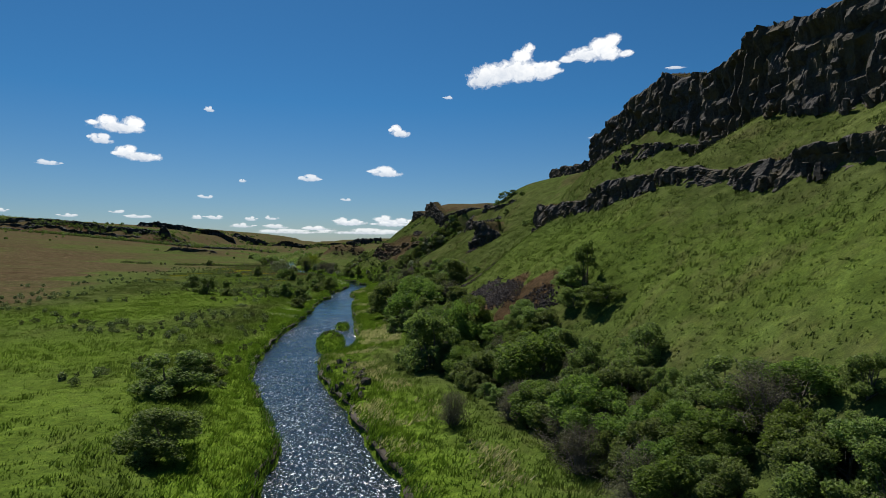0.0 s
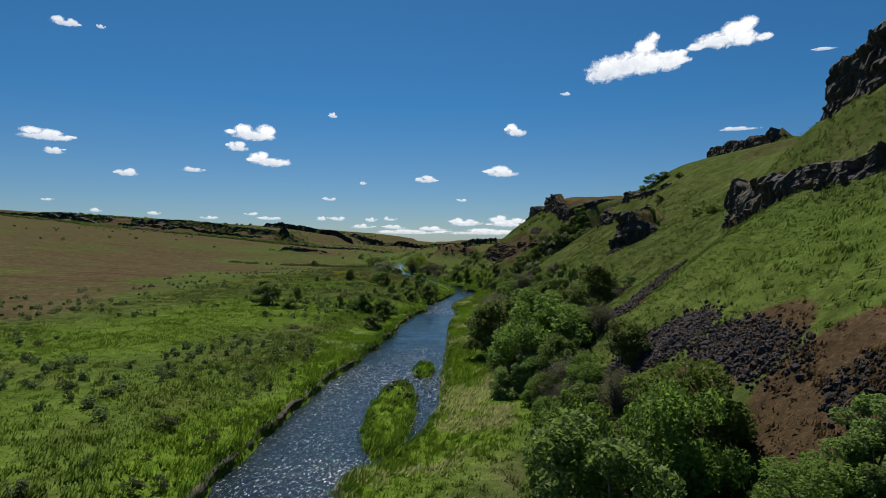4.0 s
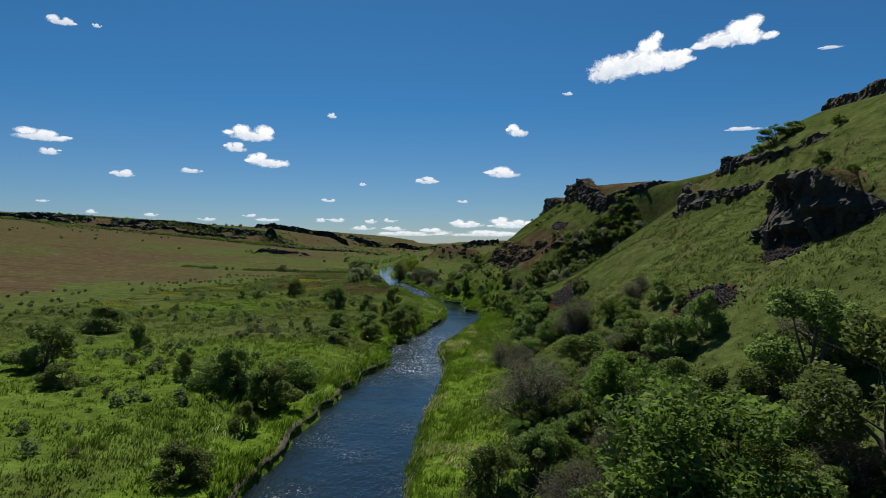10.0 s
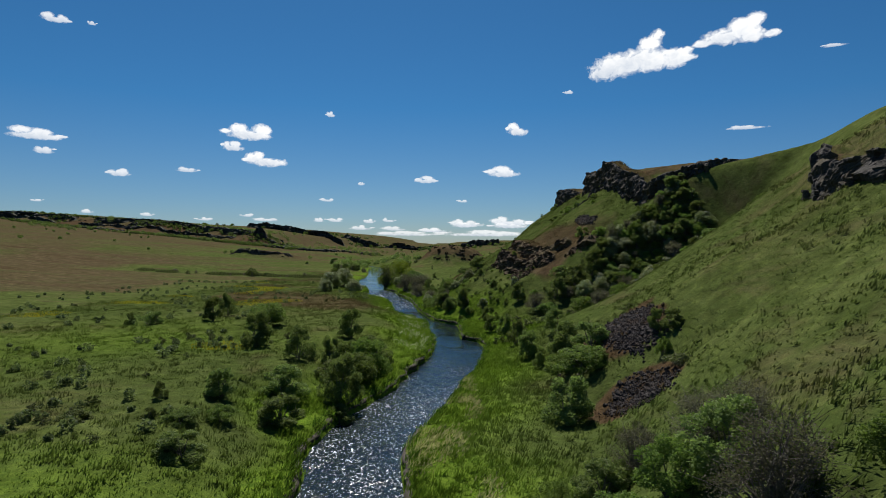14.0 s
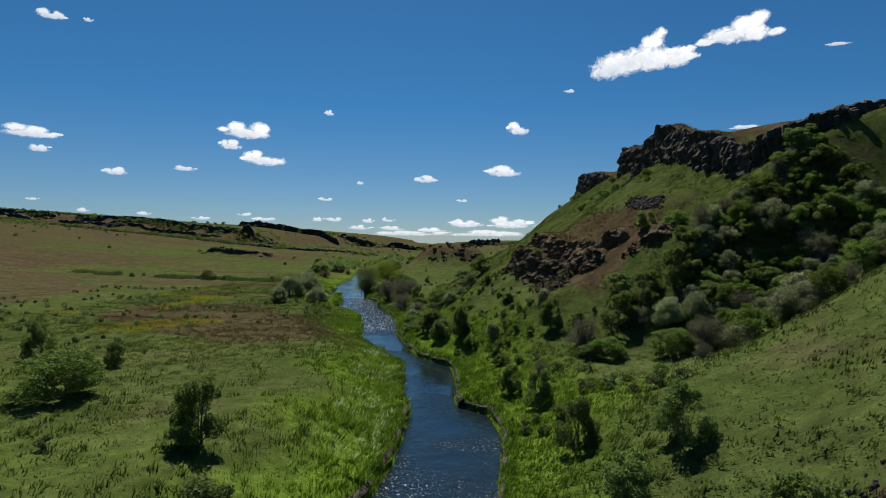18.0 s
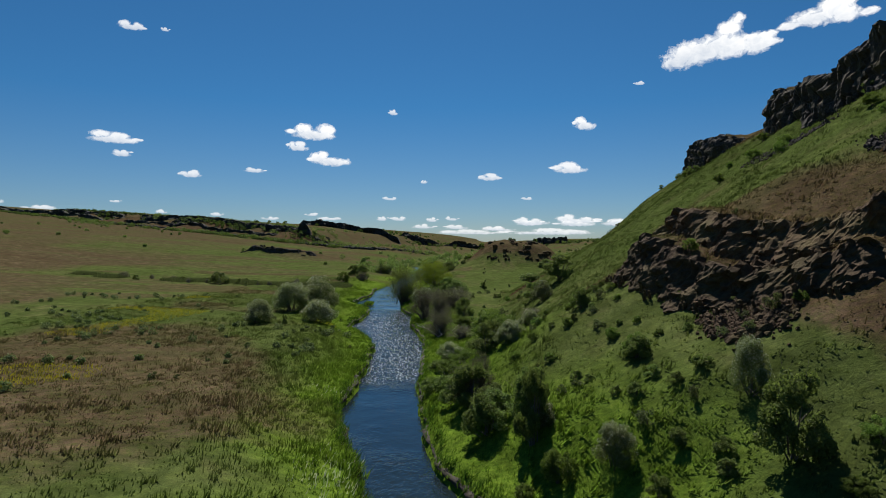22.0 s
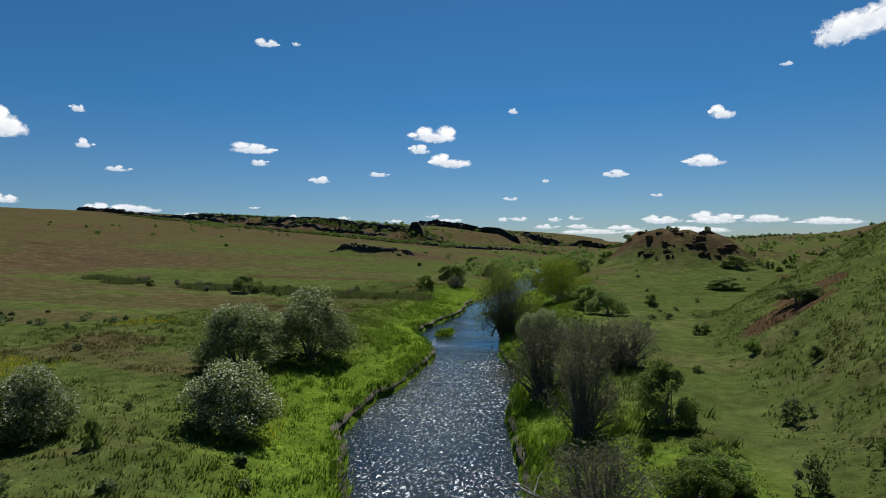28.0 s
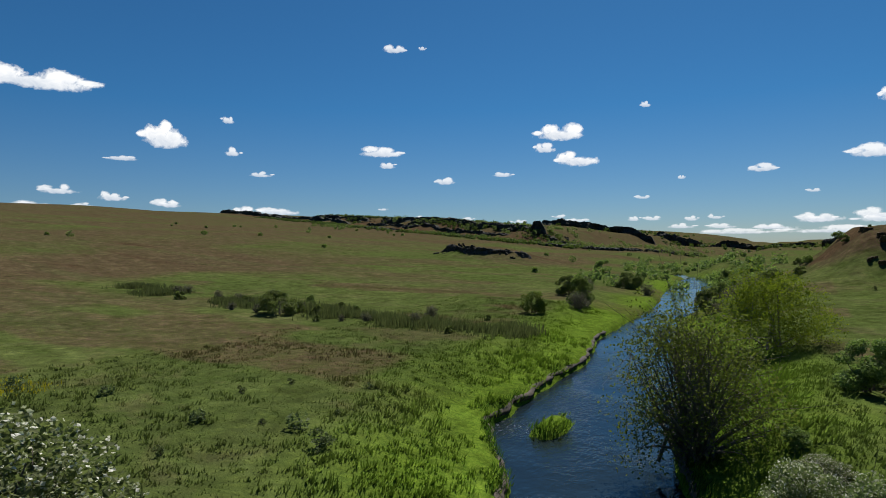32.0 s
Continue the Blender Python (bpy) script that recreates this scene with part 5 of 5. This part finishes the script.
def broken_slope(label, count, x0, x1, dy0, dy1, s0, s1, seed, size=26.0):
    """Rows of broken ledge rocks on the slope under the far rim, in one mesh."""
    r = np.random.default_rng(600 + seed)
    pieces = []
    while len(pieces) < count:
        x, dy = r.uniform(x0, x1), r.uniform(dy0, dy1)
        y = float(np.interp(x, (-1150, -800, -500, -330, -207, -150, -60), (1290, 1150, 1000, 920, 850, 850, 870))) + dy
        if lumps(x * 0.6, dy * 2.2 + 0.3 * y, size, 70) + 0.5 * lumps(x, y, 9, 71) < 0.12:
            continue
        v, f = BLOCKS[int(r.integers(len(BLOCKS)))]
        s = r.uniform(s0, s1)
        q = np.array(Euler((r.normal(0, 0.2), r.normal(0, 0.2), r.uniform(0, 6.28))).to_matrix())
        pieces.append(((v * (1.5, 1.0, 0.75)) @ q.T * s + (x, y, ground_at(x, y) - 0.25 * s), f))
    v, f = joined(pieces)
    return tagged(new("rocky_slope", mesh_of("rocky_slope", v, f, FARROCK)), label, "rocks", kind="stuff")


broken_slope("broken dark basalt ledges on the green slope below the rim", 900, -480, -120, -75, 0, 1.6, 4.6, 1)
broken_slope("scattered dark rocks below the long rim", 350, -1000, -480, -50, 0, 2.0, 5.0, 2)
broken_slope("dark rocks at the foot of the far slope", 160, -200, -70, -60, 30, 1.6, 4.0, 3)


def mound_rocks(label, cx, cy, rx, ry, count, s0, s1, seed, mat):
    """Dark outcrops breaking through the turf of a mound."""
    r = np.random.default_rng(640 + seed)
    for _ in range(count):
        a, d = r.uniform(0, 6.28), np.sqrt(r.random())
        x, y, s = cx + rx * d * math.cos(a), cy + ry * d * math.sin(a), r.uniform(s0, s1)
        v, f = BLOCKS[int(r.integers(len(BLOCKS)))]
        more = [(v * (s, s * 0.8, s * 0.9) + (k * 0.6 * s, r.normal(0, 0.3) * s, r.normal(0, 0.12) * s), f) for k in (-1, 0, 1)]
        ob = new("rock_outcrop", mesh_of("rock_outcrop", *joined(more), mat))
        ob.location, ob.rotation_euler = (x, y, ground_at(x, y) - 0.35 * s), (r.normal(0, 0.1), r.normal(0, 0.1), r.normal(0, 0.4))
        tagged(ob, label, "rock", "rocks on the mound", "structure")


mound_rocks("small dark rock outcrop in the brown mound's turf", 14, 424, 14, 8, 34, 0.4, 1.3, 1, RUSTROCK)
mound_rocks("dark rock outcrop on the low grassland mound", -106, 509, 20, 4, 14, 0.7, 1.6, 2, FARROCK)


# ---- scree ----
def scree(label, cx, cy, rx, ry, count, s0, s1, mat=None, seed=0, name="scree_slope", category="scree"):
    """Loose angular stones lying on the slope."""
    r = np.random.default_rng(400 + seed)
    pieces = []
    a, d = r.uniform(0, 2 * np.pi, count), np.sqrt(r.uniform(0, 1, count)) * (1 + 0.15 * r.normal(size=count))
    x, y = cx + rx * d * np.cos(a), cy + ry * d * np.sin(a)
    z = land(x, y)
    for n in range(count):
        v, f = STONES[int(r.integers(len(STONES)))]
        s = r.uniform(s0, s1) * (1 + (r.random() < 0.06) * 0.8)
        q = np.array(Euler(r.uniform(0, 6.28, 3)).to_matrix())
        pieces.append((v @ q.T * s + (x[n], y[n], z[n] + s * 0.12), f))
    v, f = joined(pieces)
    ob = new(name, mesh_of(name, v, f, mat or SCREE))
    tagged(ob, label, category, kind="stuff")
    return ob


scree("dark grey loose talus stones on bare brown soil", 18.8, 75.6, 3.0, 3.6, 3000, 0.12, 0.34, seed=1)
scree("dark grey talus stones thinning out on brown soil", 20.0, 67.5, 1.8, 5.0, 1300, 0.11, 0.32, seed=16)
scree("dark grey talus stones on the slope", 20.6, 57.5, 1.7, 3.0, 700, 0.11, 0.30, seed=2)
scree("dark grey talus streak running down the slope", 20.8, 93.2, 1.9, 2.8, 1100, 0.12, 0.36, seed=3)
scree("dark grey talus streak running down the slope", 24.2, 97.6, 2.4, 2.8, 1300, 0.12, 0.36, seed=17)
scree("dark grey talus streak running down the slope", 28.0, 102.2, 2.6, 2.2, 1000, 0.12, 0.34, seed=12)
scree("purple-grey talus of small stones below the grass", 25.2, 183.5, 1.9, 6.2, 3000, 0.12, 0.33, seed=4)
scree("dark talus stones among shrubs", 22.6, 171.5, 2.0, 3.2, 1100, 0.12, 0.32, seed=5)
scree("dark talus stones on the slope", 28.2, 141, 1.8, 3.2, 900, 0.12, 0.34, seed=6)
scree("dark talus stones on the slope", 35.0, 142, 1.4, 2.0, 400, 0.12, 0.32, seed=18)
scree("dark talus stones on the slope", 27.6, 116.2, 1.6, 1.8, 420, 0.12, 0.30, seed=13)
scree("grey talus streak at the foot of the gully", 46.2, 226.0, 3.4, 1.3, 800, 0.14, 0.34, seed=14)
scree("dark talus stones on the green shoulder", 38.2, 253.5, 1.4, 5.2, 1300, 0.16, 0.40, seed=19)
scree("dark talus stones below the hilltop cliff", 42.5, 283, 2.0, 9.0, 675, 0.16, 0.36, seed=15)
scree("brown rubble below the rocky knob", 24.2, 245.4, 1.9, 3.6, 1100, 0.14, 0.40, RUSTROCK, seed=7)
scree("scattered wet boulders at a riffle in the creek", 1.5, 54, 2.8, 7.0, 46, 0.25, 0.9, BASALT, 8, "creek_boulders", "boulders")
scree("dark stones along the water's edge", 1.5, 90, 2.2, 6.0, 40, 0.25, 0.7, BASALT, 9, "creek_boulders", "boulders")
scree("pale stones at the water's edge", 11.6, 219, 1.4, 2.6, 60, 0.2, 0.55, SCREE, 10, "creek_boulders", "boulders")
scree("brown gravel bar in the riffle", 2.7, 162.5, 0.9, 2.6, 160, 0.12, 0.4, RUSTROCK, 11, "gravel_bar", "gravel")


# ---- driftwood ----
def dead_branch(x, y, length, turn, seed):
    r = np.random.default_rng(seed)
    root = new("dead_branch")
    root.matrix_world = pose(x, y, ground_at(x, y) + 0.25, 0, -14, turn)
    main = np.stack([np.linspace(0, length, 7), r.normal(0, 0.12, 7), 0.35 * np.sin(np.linspace(0, 2.6, 7))], -1)
    child("limb", mesh_of("limb", *tube(main, 0.09, 0.03, 7), DEADWOOD, True), root)
    for k in (2, 3, 4, 5):
        out = main[k] + (r.uniform(0.3, 0.9), r.choice((-1, 1)) * r.uniform(0.4, 1.0), r.uniform(0.1, 0.8))
        child("twig", mesh_of("twig", *tube(np.linspace(main[k], out, 4) + r.normal(0, 0.03, (4, 3)), 0.035, 0.01, 5), DEADWOOD, True), root)
    return tagged(root, "bleached bare dead branch lying among bushes", "branch")


dead_branch(2.4, 290.6, 3.4, 155, 1)
dead_branch(4.4, 291.2, 2.6, 60, 2)
dead_branch(3.0, 288.6, 3.0, 100, 3)


# ---- grass ----
def tufts(name, label, x, y, high, spread, blades=4, width=0.05, mat=None, seed=0, lean=0.45, category="grass"):
    """Tufts of bent blades at the given places, joined."""
    r = np.random.default_rng(70 + seed)
    n = len(x)
    z = land(x, y)
    zone = zones(x, y)
    base = np.repeat(np.stack([x, y, z - 0.03], -1), blades, 0)
    h = np.repeat(high, blades) * r.uniform(0.6, 1.15, n * blades)
    a = r.uniform(0, 2 * np.pi, n * blades)
    base[:, 0] += r.normal(0, spread, n * blades)
    base[:, 1] += r.normal(0, spread, n * blades)
    way = np.stack([np.cos(a) * 0.7 + 0.8, np.sin(a) * 0.7 - 0.3, 0 * a], -1)
    side = np.stack([-np.sin(a), np.cos(a), 0 * a], -1) * (width * r.uniform(0.7, 1.4, n * blades))[:, None]
    tip = base + way * (h * lean * r.uniform(0.2, 1.2, n * blades))[:, None] + np.stack([0 * h, 0 * h, h], -1)
    verts = np.stack([base - side, base + side, tip], 1).reshape(-1, 3)
    faces = np.arange(len(verts)).reshape(-1, 3)
    ob = new(name, mesh_of(name, verts, faces, mat or GRASS, False, (("zone", "FLOAT_COLOR", np.repeat(zone, blades * 3, 0)),)))
    return tagged(ob, label, category, kind="stuff")


def sown(count, x0, x1, y0, y1, seed, dry=True):
    r = np.random.default_rng(seed)
    x, y = r.uniform(x0, x1, count), r.uniform(y0, y1, count)
    out = np.maximum(left_bank(y) - x, x - right_bank(y))
    for ix, iy, rx, ry in ISLETS:
        out = np.maximum(out, (1.05 - np.hypot((x - ix) / rx, (y - iy) / ry)) * 2)
    ok = out > 0.15
    return x[ok], y[ok], out[ok]


x, y, out = sown(120000, -16, 26, 14, 365, 1)
keep = (out < 9) & (np.random.default_rng(5).random(len(out)) < np.clip(1.2 - out / 12, 0.2, 1))
x, y, out = x[keep], y[keep], out[keep]
tufts("bank_grass", "tall lush green grass along the creek banks", x, y, 0.14 + 0.26 * np.clip(0.35 + lumps(x, y, 2.2, 50), 0, 1) ** 1.4 + 0.10 * (out < 1.0), 0.14, 5, 0.032, seed=1)
x, y, out = sown(75000, -52, -3, 22, 400, 2)
keep = out > 3
x, y = x[keep], y[keep]
tufts("meadow_grass", "short green meadow grass in uneven clumps", x, y, 0.10 + 0.22 * np.clip(0.2 + lumps(x, y, 2.0, 51), 0, 1) ** 1.5, 0.16, 4, 0.045, seed=2)
x, y, out = sown(60000, 10, 52, 22, 350, 3)
tufts("hill_grass", "olive bunchgrass on the hillside", x, y, 0.10 + 0.24 * np.clip(0.2 + lumps(x, y, 2.2, 52), 0, 1) ** 1.5, 0.18, 4, 0.05, seed=3)
# tussocks that stand out of the sward
x, y, out = sown(42000, -30, 24, 16, 375, 11)
keep = (out < 10) & (np.random.default_rng(6).random(len(out)) < np.clip(1.1 - out / 11, 0.1, 1)) & (lumps(x, y, 5, 56) > -0.35)
x, y = x[keep], y[keep]
tufts("bank_tussocks", "thick bright green grass tussocks on the creek bank", x, y, 0.28 + 0.30 * np.clip(0.4 + lumps(x, y, 3, 57), 0, 1), 0.17, 14, 0.04, seed=11, lean=0.75)
x, y, out = sown(15000, -55, -6, 20, 400, 12)
keep = (out > 4) & (lumps(x, y, 9, 58) > -0.3)
x, y = x[keep], y[keep]
tufts("meadow_tussocks", "rough green grass clumps in the meadow", x, y, 0.18 + 0.24 * np.clip(0.4 + lumps(x, y, 4, 59), 0, 1), 0.18, 12, 0.045, seed=12, lean=0.8)
x, y, out = sown(17000, 12, 54, 20, 350, 13)
keep = lumps(x, y, 7, 61) > -0.3
x, y = x[keep], y[keep]
tufts("hill_tussocks", "olive bunchgrass clumps on the hillside", x, y, 0.20 + 0.24 * np.clip(0.4 + lumps(x, y, 4, 62), 0, 1), 0.18, 12, 0.045, seed=13, lean=0.8)
# dark sedge overhanging the water's edge
x, y, out = sown(160000, -30, 20, 18, 360, 8)
keep = (out < 0.75) & (lumps(x, y, 1.6, 55) > -0.25)
tufts("bank_sedge", "dark green sedge hanging over the water's edge", x[keep], y[keep], np.full(keep.sum(), 0.5), 0.16, 7, 0.03,
      leafy("sedge_blades", (0.012, 0.026, 0.004), (0.070, 0.115, 0.018)), 8, 0.8, "sedge")
# reeds of the side channel
rr = np.random.default_rng(77)
x = rr.uniform(-115, -30, 5200)
y = 372 - 0.12 * (x + 70) + rr.normal(0, 2.2, len(x)) + 3 * lumps(x, 0 * x, 14, 66)
keep = lumps(x, y, 6, 67) > -0.35
tufts("channel_reeds", "grey-green reeds standing along a wet side channel", x[keep], y[keep], 0.7 + 0.5 * rr.random(keep.sum()), 0.3, 6, 0.05,
      leafy("reed_blades", (0.030, 0.042, 0.016), (0.105, 0.115, 0.060)), 9, 0.3, "reeds")
# pale seed heads near the water and yellow flowers
x, y, out = sown(26000, -4, 12, 14, 215, 4)
keep = (out > 0.5) & (out < 6) & (x > right_bank(y)) & (lumps(x, y, 3.0, 53) + 0.4 * lumps(x, y, 0.9, 63) > np.where(y < 95, 0.12, 0.32))
tufts("pale_grass", "pale dead grass heads among green blades", x[keep], y[keep], np.full(keep.sum(), 0.34), 0.25, 6, 0.04,
      leafy("dead_grass", (0.18, 0.16, 0.09), (0.42, 0.38, 0.24)), 4, 0.9)
x, y, out = sown(26000, -52, -6, 190, 345, 6)
keep = (out > 4) & (lumps(x, y, 12, 54) > 0.55)
tufts("yellow_flowers", "small yellow wildflowers in the meadow", x[keep], y[keep], np.full(keep.sum(), 0.26), 0.3, 5, 0.03, YELLOW_PETAL, 5, 0.6, "flowers")

rr = np.random.default_rng(79)
y = rr.uniform(100, 260, 1500)
x = left_bank(y) - rr.uniform(0.8, 5.0, len(y))
keep = (lumps(x, y, 5, 68) > 0.25) & ((y < 150) | (y > 205))
tufts("white_flowers", "white umbels of cow parsley along the creek bank", x[keep], y[keep], 0.25 + 0.2 * rr.random(keep.sum()), 0.35, 4, 0.028, PETAL, 14, 0.9, "flowers")
